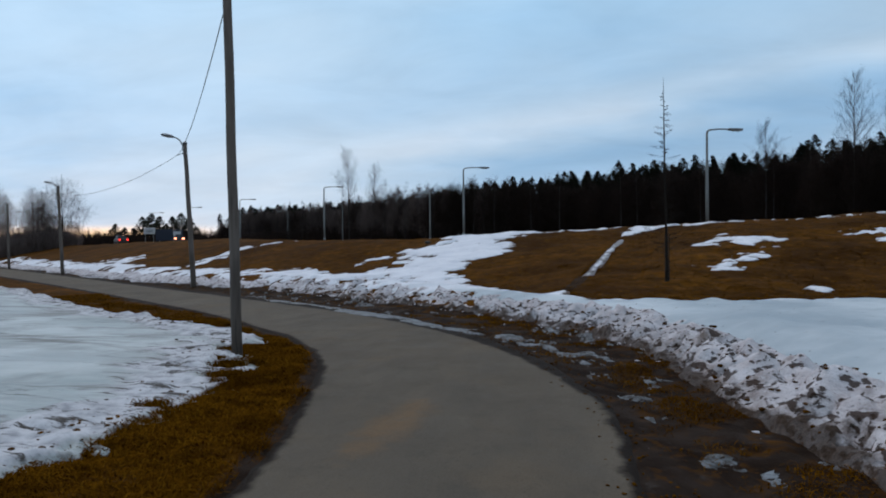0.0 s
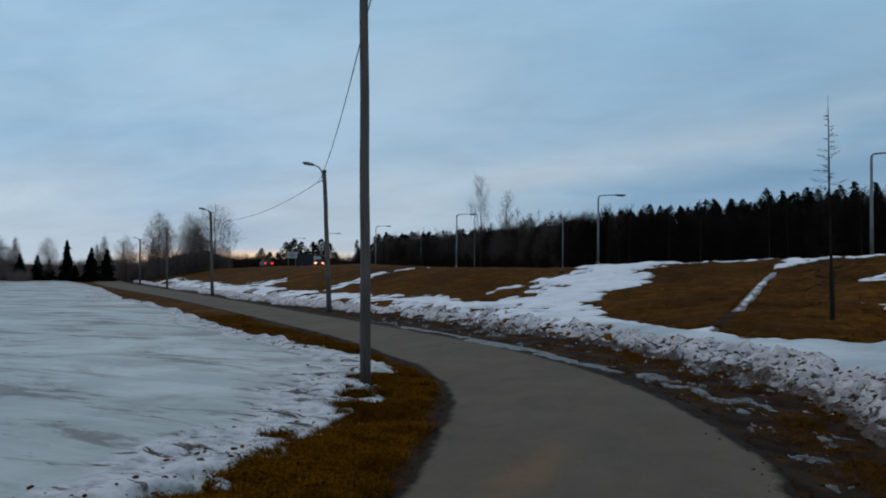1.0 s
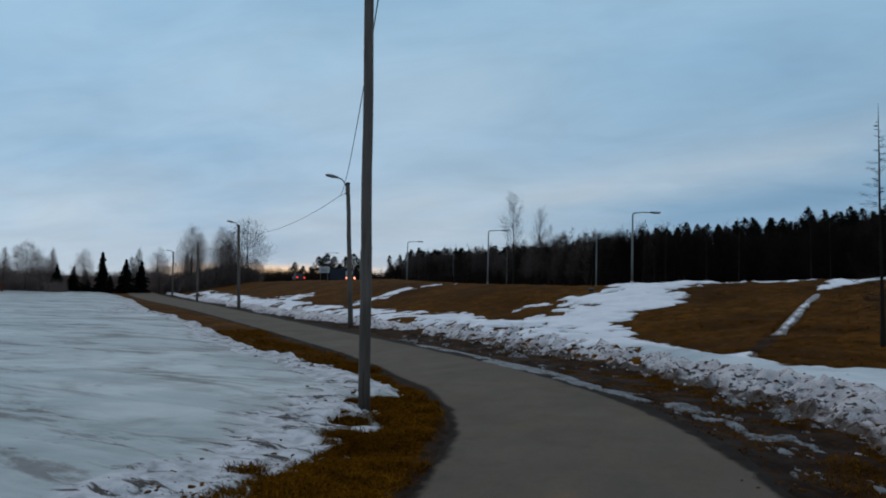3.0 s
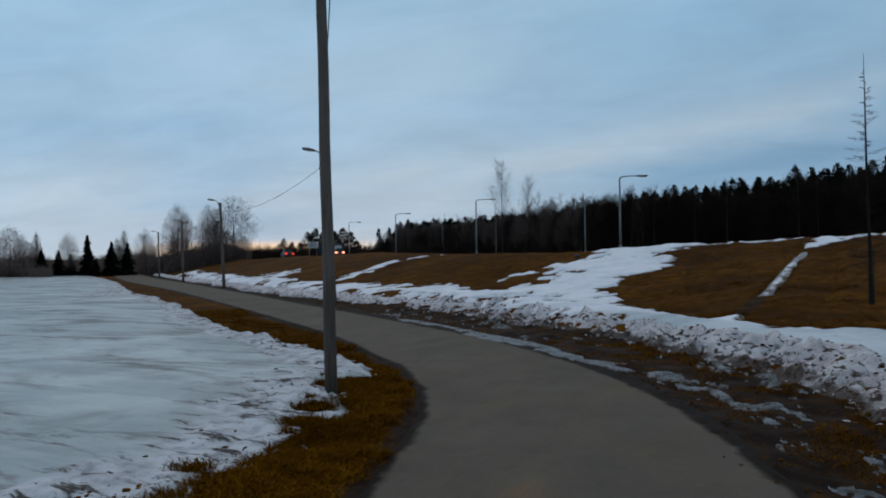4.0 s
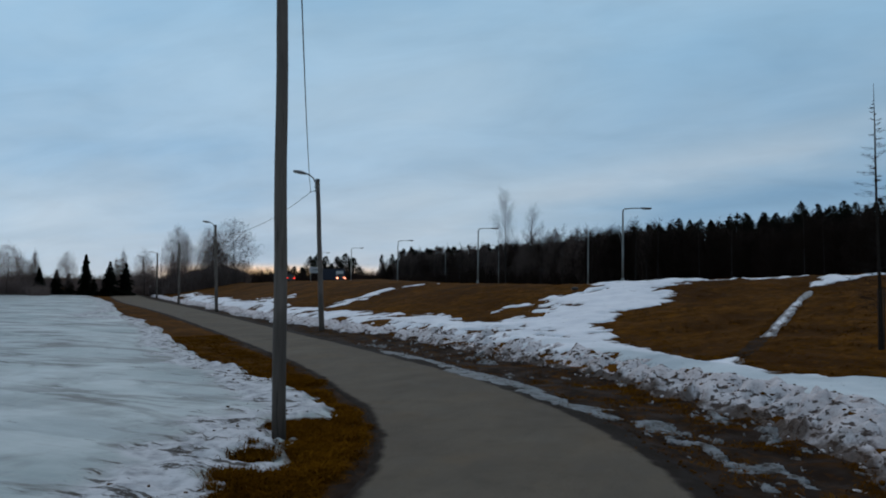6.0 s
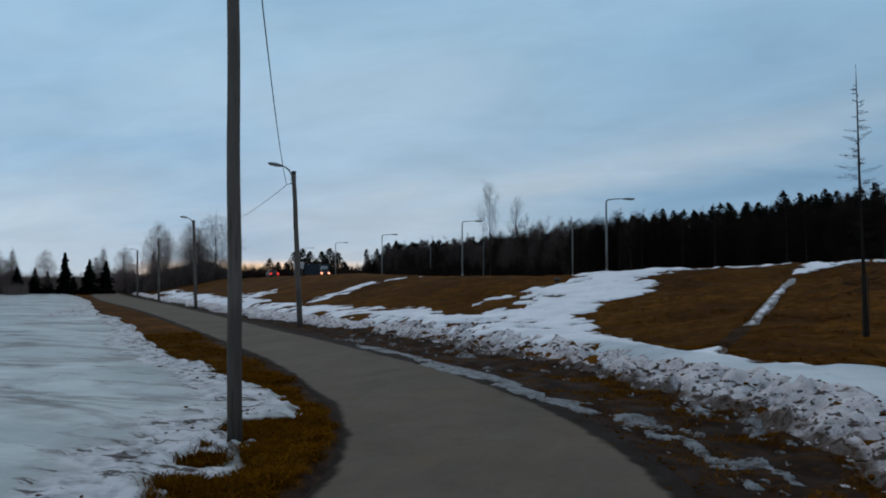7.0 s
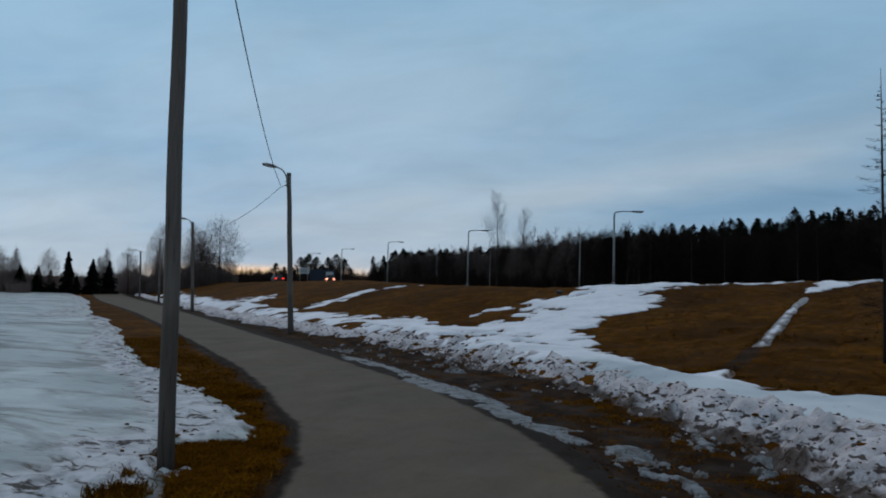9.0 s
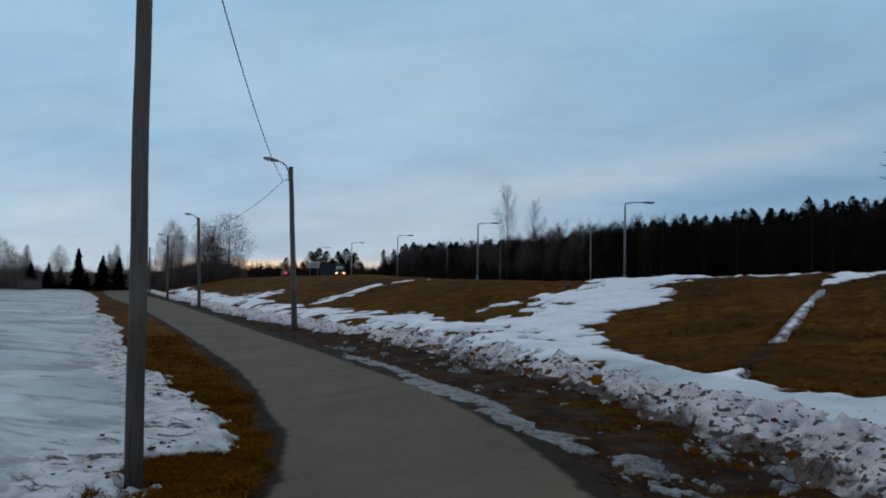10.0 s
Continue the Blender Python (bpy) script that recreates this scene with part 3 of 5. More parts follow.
ICE_PATCHES = {
    "strip": [(-7.1, 18.7), (-5.6, 17.7), (-4.1, 16.2), (-2.6, 14.9), (-1.4, 13.8), (-0.7, 13.1), (0.1, 12.2), (0.3, 11.75), (0.15, 11.4), (-0.6, 11.95), (-1.5, 12.75), (-3.3, 14.45), (-5.3, 16.4), (-6.4, 17.5)],
    "strip_end": [(0.3, 11.95), (0.72, 11.75), (1.18, 11.1), (1.24, 10.6), (0.98, 10.6), (0.62, 11.1)],
    "crust": [(1.25, 10.8), (1.5, 10.5), (1.75, 10.05), (2.1, 9.6), (2.5, 9.1), (2.7, 8.75), (2.62, 8.3), (2.36, 8.5), (1.95, 9.2), (1.6, 9.75)],
    "crust_near": [(2.55, 8.8), (2.85, 8.45), (3.1, 8.0), (3.0, 7.6), (2.75, 7.9)],
    "puddle": [(3.34, 5.2), (3.62, 5.0), (3.78, 4.6), (3.95, 4.3), (3.8, 3.7), (3.5, 3.75), (3.4, 4.3), (3.3, 4.8)],
    "pool": [(2.82, 5.05), (3.1, 5.15), (3.16, 4.9), (2.95, 4.58), (2.84, 4.75)],
    "pool_small": [(2.7, 6.4), (2.95, 6.5), (3.05, 6.2), (2.85, 6.05)],
}


def snow_cover(x, y):
    """How far within lying snow a place is, in metres; negative on open ground."""
    m = np.full(x.shape, -9.0)
    for key, poly in SNOW_PATCHES.items():
        m = np.maximum(m, inside(poly, x, y) - (0.04 if key == "trail" else 0.0))
    shelf = np.minimum(line_distance(BANK_FOOT, x, y)[0] - 0.55, -line_distance(SLOPE_FOOT, x, y)[0] + 0.9 * ease(16, 26, y))
    return np.maximum(m, np.where(y < 60, shelf, -9))


def field_cover(x, y):
    return -line_distance(FIELD_EDGE, x, y)[0]


def turf_relief(x, y):
    return 0.035 * rough(x, y, 0.5, 3, 3) + 0.05 * rough(x, y, 2.6, 5, 2)


# ---- the setting ----
def build_ground():
    r = np.concatenate([np.linspace(0.02, 3, 30, endpoint=False), np.geomspace(3, 60, 190, endpoint=False), np.geomspace(60, 2500, 60)])
    a = np.radians(np.concatenate([np.arange(-85, 60, 0.28), np.arange(60, 275.01, 2.5)]))
    rr, aa = np.meshgrid(r, a, indexing="ij")
    x, y = 1.0 + rr * np.sin(aa), 1.5 + rr * np.cos(aa)
    pr, pl = line_distance(PATH_RIGHT, x, y)[0], -line_distance(PATH_LEFT, x, y)[0]
    away = np.maximum(pr, pl)
    z = land(x, y) + turf_relief(x, y) * ease(0, 0.5, away) * (1 - ease(150, 300, rr)) - 0.05 * ease(0.15, -0.2, away)
    z = z - 0.13 * ease(-0.05, 0.3, field_cover(x, y))
    # the trodden trail is a shallow furrow
    z = z - 0.07 * ease(-0.15, 0.08, np.maximum(inside(SNOW_PATCHES["trail"], x, y), inside(SNOW_PATCHES["trail_foot"], x, y)))
    # bare mud beside the path, in the verge at the foot of the bank, and on the trodden trail
    verge = np.minimum(pr, -line_distance(BANK_FOOT, x, y)[0])
    bare = 0.95 * ease(0.38, 0.08, pl) * (pl > -1) + 0.95 * ease(0.6, 0.15, pr) * (pr > -1)
    bare = np.maximum(bare, (pr > -0.5) * ease(-0.3, -0.1, verge) * (0.78 + 0.34 * rough(x, y, 0.5, 11, 3) + 0.1 * ease(10.5, 8.5, y)))
    trail = np.minimum(inside([(1.25, 15.8), (1.6, 15.8), (2.1, 20.2), (3.25, 28.6), (3.05, 28.6), (1.8, 20.2)], x, y) + 0.06, 0.3)
    bare = np.maximum(bare, ease(0, 0.12, trail) * 0.85)
    ob = grid_sheet("ground", x, y, z, np.ones(x.shape, bool), GROUND, attrs={"bare": np.clip(bare, 0, 1)})
    tagged(ob, "brown dead turf and dark mud after the thaw", "ground", kind="structure")


def build_path():
    left, right = smooth_line(PATH_LEFT, 0.12), smooth_line(PATH_RIGHT, 0.12)

    def even(line, n):
        s = np.concatenate([[0], np.cumsum(np.hypot(*np.diff(line, axis=0).T))])
        q = np.linspace(0, 1, n) ** 1.35 * s[-1]
        return np.stack([np.interp(q, s, line[:, 0]), np.interp(q, s, line[:, 1])], -1)

    n = 900
    a, b = even(left, n), even(right, n)
    v = np.concatenate([np.linspace(-0.12, 0.1, 14), np.linspace(0.13, 0.87, 22), np.linspace(0.9, 1.12, 14)])
    x = a[:, :1] + (b - a)[:, :1] * v
    y = a[:, 1:] + (b - a)[:, 1:] * v
    d = np.minimum(v, 1 - v)[None, :] * np.hypot(*(b - a).T)[:, None]
    wob = 0.035 * rough(x, y, 0.9, 21, 3) + 0.025 * rough(x, y, 0.25, 23, 2)
    z = land(x, y) + 0.012 + 0.03 * ease(0, 1.4, d) - 0.06 * ease(0.03, -0.25, d + wob) + 0.006 * rough(x, y, 0.8, 31, 2)
    # sand left from winter gritting
    sand = ease(1.0, 0.2, np.hypot((x - 0.45 - 0.1 * (y - 5.2)) / 0.42, (y - 5.2) / 1.9))
    ob = grid_sheet("path", x, y, z, np.ones(x.shape, bool), ASPHALT, attrs={"sand": sand, "edge": ease(0.12, -0.06, np.minimum(d, (1 - v)[None, :] * np.hypot(*(b - a).T)[:, None] - np.interp(y, [5, 7, 9, 13, 16, 30], [-0.05, 0.05, 0.18, 0.4, 0.5, 0.3])) + wob)})
    tagged(ob, "grey-brown gritty footpath with muddy edges curving away", "path", kind="structure")


def field_shape(x, y):
    """Cover, raggedness of the rim and height of the snow field's top."""
    rr = np.hypot(x - 1.2, y - 1.5)
    m = field_cover(x, y) + 0.09 * rough(x, y, 0.8, 41, 3) + 0.11 * rough(x, y, 0.26, 42, 4, 0.72) * ease(30, 12, rr) + 0.25 * rough(x, y, 3.0, 44, 2) * ease(10, 20, rr)
    # islands of turf have thawed through beside the pole
    for ix, iy, ir in ((-2.4, 7.72, 0.12), (-2.1, 7.08, 0.10)):
        m = np.minimum(m, np.hypot((x - ix) * 0.75, y - iy) - ir + 0.05 * rough(x, y, 0.2, 45, 2))
    far = inside([(-60, -25), (-95, 20), (-92, 62), (-78, 72), (-60, 62), (-25, 27), (20, 10), (10, -25)], x, y)
    m = np.minimum(m, far + 2 * rough(x, y, 6, 43, 2))
    rim = ease(0.0, 0.25, m) * ease(1.25, 0.45, m + 0.3 * rough(x, y, 1.2, 47, 2))
    lumps = np.abs(rough(x, y, 0.42, 51, 2, 0.4))
    h = np.where(m < 0, m * 0.5, 0.055 * ease(0, 0.2, m) + 0.03 * ease(0.2, 2.5, m))
    h = h + rim * (0.05 * lumps + 0.035 * rough(x, y, 0.7, 52, 3) - 0.04 * ease(0.4, 0.7, rough(x, y, 0.3, 53, 2))) + 0.012 * rough(x, y, 1.6, 55, 3)
    return m, rim, land(x, y) + np.maximum(h, -0.12)


def build_field():
    r = np.concatenate([np.geomspace(2.4, 40, 230, endpoint=False), np.geomspace(40, 150, 60)])
    a = np.radians(np.concatenate([np.arange(-180, -90, 2.0), np.arange(-90, 20, 0.25)]))
    rr, aa = np.meshgrid(r, a, indexing="ij")
    x, y = 1.2 + rr * np.sin(aa), 1.5 + rr * np.cos(aa)
    m, rim, z = field_shape(x, y)
    ob = grid_sheet("snow_field", x, y, z, m > -0.3, ICE, attrs={"rim": rim})
    tagged(ob, "flat field of glazed grey-white melting snow", "snow field", kind="structure")


def build_bank():
    line = smooth_line(BANK_FOOT, 0.07)
    s = np.concatenate([[0], np.cumsum(np.hypot(*np.diff(line, axis=0).T))])
    q = np.concatenate([np.arange(8, 40, 0.055), np.geomspace(40, 150, 260)])
    c = np.stack([np.interp(q, s, line[:, 0]), np.interp(q, s, line[:, 1])], -1)
    k = np.ones(41) / 41
    t = np.gradient(np.stack([np.convolve(np.pad(c[:, i], 20, mode="edge"), k, "valid") for i in (0, 1)], -1), axis=0)
    t /= np.hypot(*t.T)[:, None]
    nrm = np.stack([t[:, 1], -t[:, 0]], -1)
    b = np.concatenate([np.arange(-0.35, 1.3, 0.045), np.linspace(1.3, 2.6, 14)])
    x, y = c[:, :1] + nrm[:, :1] * b, c[:, 1:] + nrm[:, 1:] * b
    bb = np.broadcast_to(b, x.shape) + 0.11 * rough(x, y, 0.9, 61, 3)
    tall = np.interp(q, [0, 22, 32, 40, 60, 150], [0.32, 0.32, 0.28, 0.21, 0.14, 0.08])[:, None] * (1 + 0.2 * rough(x, y, 2.2, 63, 2))
    low = -0.0074 * np.clip(-0.75 * (x - 2) + 0.66 * (y - 3) - 12, 0, 75)
    face = ease(-0.05, 0.2, bb) * ease(1.25, 0.7, bb)
    clump = np.abs(rough(x, y, 0.3, 67, 2, 0.5))
    pits = ease(0.12, 0.6, rough(x, y, 0.25, 68, 2, 0.5))
    lumps = face * (0.07 * rough(x, y, 0.5, 66, 3, 0.65) + 0.14 * clump - 0.05 - 0.13 * pits)
    rise = low + 0.05 * ease(0.0, 0.07, bb) + tall * (0.25 * ease(-0.05, 0.2, bb) + 0.6 * ease(0.12, 0.6, bb) + 0.15 * ease(0.5, 1.0, bb)) - 0.02
    z = np.maximum(rise, land(x, y) + 0.04 * ease(0.1, 0.6, bb)) + lumps
    z = np.where(bb < 0.02, np.minimum(z, land(x, y) + (bb - 0.02) * 0.6 + 0.02), z) - 0.35 * ease(1.9, 2.6, b)[None, :]
    z = np.maximum(z - 0.14 * ease(0.9, 1.4, bb), land(x, y) - 0.25)
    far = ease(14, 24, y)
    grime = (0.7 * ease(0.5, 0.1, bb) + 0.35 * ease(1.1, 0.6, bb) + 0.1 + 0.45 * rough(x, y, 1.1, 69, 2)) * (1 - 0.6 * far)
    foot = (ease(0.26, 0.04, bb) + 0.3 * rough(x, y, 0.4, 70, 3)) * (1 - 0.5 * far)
    # hollow marks the dips of the relief, where BANK paints shade and soil
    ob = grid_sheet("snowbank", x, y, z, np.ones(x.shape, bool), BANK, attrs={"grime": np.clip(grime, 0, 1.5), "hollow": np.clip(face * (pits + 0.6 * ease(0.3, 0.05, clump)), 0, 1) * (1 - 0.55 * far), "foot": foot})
    tagged(ob, "ploughed ridge of dirty lumpy snow beside the path", "snowbank", kind="structure")
    pick = (bb > 0.02) & (bb < 1.25) & (y > 2) & (y < 26)
    return np.stack([x[pick], y[pick], z[pick]], -1)


def build_slope_snow():
    for key, step in (("near", 0.11), ("far", 0.3), ("beyond", 0.7)):
        x0, x1, y0, y1 = {"near": (-10, 32, -6, 34), "far": (-64, -9.9, 22, 72), "beyond": (-122, -84, 70, 132)}[key]
        x, y = np.meshgrid(np.arange(x0, x1, step), np.arange(y0, y1, step), indexing="ij")
        m = snow_cover(x, y)
        thin = ease(0.9, 0.4, np.abs(x - 2.3 - 0.16 * (y - 23))) * (y > 14.5) * ease(29.4, 28.6, y)
        m = np.minimum(m, 1.1) + (1 - 0.75 * thin) * (0.10 + 0.12 * ease(0, 0.6, m + 0.3)) * rough(x, y, 0.5, 71, 3, 0.6) + (1 - 0.85 * thin) * 0.34 * rough(x + y * 0.4, y - x * 0.4, 1.3, 73, 3, 0.6) * ease(-0.3, 0.5, m) + (1 - thin) * 0.24 * rough(0.3 * x, y, 0.34, 76, 3, 0.65) * (y > 18) + (0.32 * rough(0.5 * x, y, 0.45, 74, 3, 0.6) - 0.12) * (x > 4.6) * (y > 16) - (1 - thin) * 0.9 * ease(0.45, 0.8, rough(0.5 * x - 0.35 * y, y + 0.7 * x, 1.1, 77, 3, 0.6)) * ease(0.25, 0.6, m) * ease(2.3, 1.2, m) * (y > 19) - (1 - thin) * (0.7 + 0.7 * (x < -3.5)) * ease(0.5 - 0.32 * (x < -3.5), 0.85 - 0.25 * (x < -3.5), rough(0.3 * x + 0.26 * y, 0.75 * y - 0.66 * x, 0.5, 78, 3, 0.65)) * np.where(x < -3.5, ease(1.5, 1.05, m), ease(1.0, 0.5, m)) * (y > 17) - 0.8 * ease(0.0, 0.55, rough(0.7 * x + 0.5 * y, y - 0.2 * x, 1.0, 79, 3, 0.6)) * (x < -7) * (x < -0.75 * (y - 40) - 14.5)
        h = np.where(m < 0, m * 0.4, (0.028 + 0.012 * thin) * ease(0, 0.1, m) + 0.03 * ease(0, 0.5, m)) + 0.025 * rough(x, y, 1.4, 75, 3) * ease(0, 0.5, m)
        ob = grid_sheet("slope_snow", x, y, land(x, y) + turf_relief(x, y) * (1 - 0.8 * thin) + np.maximum(h, -0.15), m > -0.3, SNOW, attrs={"icy": ease(0.4, -0.6, line_distance(SLOPE_FOOT, x, y)[0]) * ease(22, 14, y), "thin": ease(0.14, 0.0, m)})
        tagged(ob, "thin white snow left in patches on the grassy embankment", "snow", kind="structure")


def build_ice():
    x, y = np.meshgrid(np.arange(-9, 4.8, 0.04), np.arange(1, 22, 0.04), indexing="ij")
    m = np.full(x.shape, -9.0)
    for poly in ICE_PATCHES.values():
        m = np.maximum(m, inside(poly, x, y))
    m = np.minimum(m, 0.2) - 0.01 + 0.09 * rough(x, y, 0.45, 81, 3, 0.6) + (0.06 + 0.20 * ease(11.8, 10.6, y)) * rough(x + 0.4 * y, 0.45 * y, 0.14, 83, 4, 0.75) - 0.15 * ease(11.8, 10.6, y) * ease(5.4, 6.2, y)
    verge = np.minimum(line_distance(PATH_RIGHT, x, y)[0] - 0.35, -line_distance(BANK_FOOT, x, y)[0] + 0.15)
    spots = np.minimum(verge, 0.3 * (rough(x + 0.4 * y, 0.45 * y, 0.26, 85, 4, 0.75) - 1.05))
    m = np.maximum(m, spots)
    z = land(x, y) + np.where(m < 0, m * 0.5, 0.012 * ease(0, 0.12, m)) + 0.004 + 0.008 * rough(x, y, 0.3, 87, 2)
    ob = grid_sheet("verge_ice", x, y, np.maximum(z, land(x, y) - 0.09), m > -0.12, WET)
    tagged(ob, "thawing grey ice and meltwater along the path's edge", "ice", kind="structure")


def build_road():
    line = np.array([(43, 29), (13.5, 55.5), (-6, 74.5), (-28, 95), (-51, 118), (-74, 141), (-120, 184)], float)
    c = smooth_line([tuple(p) for p in line], 3.0)
    t = np.gradient(c, axis=0)
    t /= np.hypot(*t.T)[:, None]
    nrm = np.stack([t[:, 1], -t[:, 0]], -1)
    b = np.linspace(-4.5, 4.5, 10)
    x, y = c[:, :1] + nrm[:, :1] * b, c[:, 1:] + nrm[:, 1:] * b
    z = land(x, y).mean(1, keepdims=True) + 0.13 + 0.03 * (1 - (b / 4.5) ** 2)
    ob = grid_sheet("road", x, y, z, np.ones(x.shape, bool), ASPHALT, attrs={"edge": np.zeros(x.shape)})
    tagged(ob, "asphalt road on top of the embankment", "road", kind="structure")


build_ground()
build_path()
build_field()
BANK_TOP = build_bank()
build_slope_snow()
build_ice()
build_road()


def ground_z(x, y):
    return float(land(np.array([float(x)]), np.array([float(y)]))[0])


# ---- grass ----
def build_grass(name, label, x, y, length, width, lift, seed):
    """Bent dead blades at the given places, as one mesh."""
    rng = np.random.default_rng(seed)
    n = len(x)
    heading = rng.uniform(0, math.tau, n)
    ln, wd = length * rng.uniform(0.5, 1.4, n), width * rng.uniform(0.6, 1.4, n)
    up = lift * rng.uniform(0.2, 1.3, n)
    base = np.stack([x, y, land(x, y) + turf_relief(x, y) - 0.01], -1)
    d = np.stack([np.cos(heading), np.sin(heading), np.zeros(n)], -1)
    s = np.stack([-np.sin(heading), np.cos(heading), np.zeros(n)], -1) * wd[:, None] / 2
    mid = base + d * (ln * 0.45)[:, None]
    mid[:, 2] += ln * up
    tip = base + d * ln[:, None]
    tip[:, 2] += ln * up * rng.uniform(0.2, 1.3, n)
    v = np.stack([base - s, base + s, mid + s * 0.8, mid - s * 0.8, tip], 1).reshape(-1, 3)
    o = np.arange(n)[:, None] * 5
    quads = (o + np.array([0, 1, 2, 3])).tolist()
    tris = (o + np.array([3, 2, 4])).tolist()
    ob = mesh_object(name, v, quads + tris, BLADE)
    tagged(ob, label, "grass", kind="stuff")


def grass():
    rng = np.random.default_rng(5)

    def spots(n, x0, x1, y0, y1):
        return rng.uniform(x0, x1, n), rng.uniform(y0, y1, n)

    def strip(one, two, n, y0, y1):
        """Places spread over the strip between two lines."""
        p, q = smooth_line(one, 0.2), smooth_line(two, 0.2)
        p, q = p[(p[:, 1] > y0) & (p[:, 1] < y1)], q[(q[:, 1] > y0) & (q[:, 1] < y1)]
        t, u = rng.uniform(0, 1, n), rng.uniform(-0.15, 1.15, n)
        ends = [np.stack([np.interp(t, np.linspace(0, 1, len(k)), k[:, i]) for i in (0, 1)], -1) for k in (p, q)]
        at = ends[0] + (ends[1] - ends[0]) * u[:, None]
        return at[:, 0], at[:, 1]

    # the verge between the snow field and the path
    a, b = strip(PATH_LEFT, FIELD_EDGE, 300000, -1, 13)
    c, d = spots(260000, -14, -2, 9, 22)
    x, y = np.concatenate([a, c]), np.concatenate([b, d])
    pl = -line_distance(PATH_LEFT, x, y)[0]
    f = field_cover(x, y)
    w = ease(0.06, 0.42, pl + 0.12 * rough(x, y, 0.4, 91, 2)) * (f < 0.15) * (0.72 + 0.6 * rough(x, y, 0.32, 92, 3))
    keep = rng.uniform(0, 1, len(x)) < w
    build_grass("verge_grass", "matted orange-brown dead grass between path and snow", x[keep], y[keep], 0.095, 0.009, 0.34, 6)
    # tufts that stand out of the melting snow by the wooden pole
    k = rng.integers(0, 12, 5200)
    cx = np.array([-2.8, -2.48, -2.36, -2.0, -2.1, -1.85, -1.98, -2.42, -2.05, -2.16, -1.8, -2.75])
    cy = np.array([8.2, 7.7, 7.75, 6.85, 7.05, 5.9, 5.5, 7.72, 7.1, 7.1, 4.7, 8.3])
    build_grass("grass_tufts", "dead brown grass tufts standing out of the melting snow", cx[k] + rng.normal(0, 0.09, len(k)), cy[k] + rng.normal(0, 0.09, len(k)), 0.09, 0.009, 0.55, 9)
    # the muddy verge below the bank
    a, b = strip(PATH_RIGHT, BANK_FOOT, 170000, 1, 15)
    c, d = spots(200000, -14, 0, 13, 27)
    x, y = np.concatenate([a, c]), np.concatenate([b, d])
    verge = np.minimum(line_distance(PATH_RIGHT, x, y)[0] - 0.3, -line_distance(BANK_FOOT, x, y)[0] + 0.12)
    back = -line_distance(BANK_FOOT, x, y)[0]
    w = (verge > 0) * (0.3 + 0.5 * ease(0.95, 0.45, back + 0.2 * rough(x, y, 0.8, 94, 2))) * ease(-0.25, 0.45, rough(x, y, 0.42, 93, 3, 0.6)) * (0.65 + 0.35 * ease(7.5, 10, y))
    keep = rng.uniform(0, 1, len(x)) < w
    build_grass("mud_grass", "flattened brown grass in the muddy verge", x[keep], y[keep], 0.07, 0.008, 0.35, 7)
    # the embankment
    d = 13 + 34 * rng.uniform(0, 1, 330000) ** 1.3
    a = np.radians(rng.uniform(-62, 34, len(d)))
    x, y = 2 + d * np.sin(a), 1 + d * np.cos(a)
    keep = (line_distance(SLOPE_FOOT, x, y)[0] > -0.3) & (snow_cover(x, y) + 0.16 * rough(x, y, 0.5, 71, 3) < 0.1) & (line_distance(SLOPE_CREST, x, y)[0] < 3)
    keep &= rng.uniform(0, 1, len(x)) < 0.75 + 0.6 * rough(x, y, 0.9, 95, 3)
    build_grass("slope_grass", "brown dead meadow grass on the embankment", x[keep], y[keep], 0.17, 0.021, 0.09, 8)


grass()


# ---- loose lumps and litter ----
def build_lumps(name, label, x, y, z, size, material, seed, flat=0.65):
    """Small uneven lumps strewn over the ground, as one mesh."""
    rng = np.random.default_rng(seed)
    bm = bmesh.new()
    bmesh.ops.create_icosphere(bm, subdivisions=1, radius=1)
    unit = np.array([tuple(v.co) for v in bm.verts])
    tri = np.array([[v.index for v in f.verts] for f in bm.faces])
    bm.free()
    verts, faces = [], []
    for k in range(len(x)):
        v = unit * rng.uniform(0.65, 1.3, (len(unit), 1)) * size[k] * np.array([rng.uniform(0.7, 1.5), rng.uniform(0.7, 1.5), flat])
        a = rng.uniform(0, math.tau)
        v = np.stack([math.cos(a) * v[:, 0] - math.sin(a) * v[:, 1], math.sin(a) * v[:, 0] + math.cos(a) * v[:, 1], v[:, 2]], -1)
        verts.append(v + np.array([x[k], y[k], z[k]]))
        faces.append(tri + k * len(unit))
    tagged(mesh_object(name, np.vstack(verts), np.vstack(faces), material), label, "debris", kind="stuff")


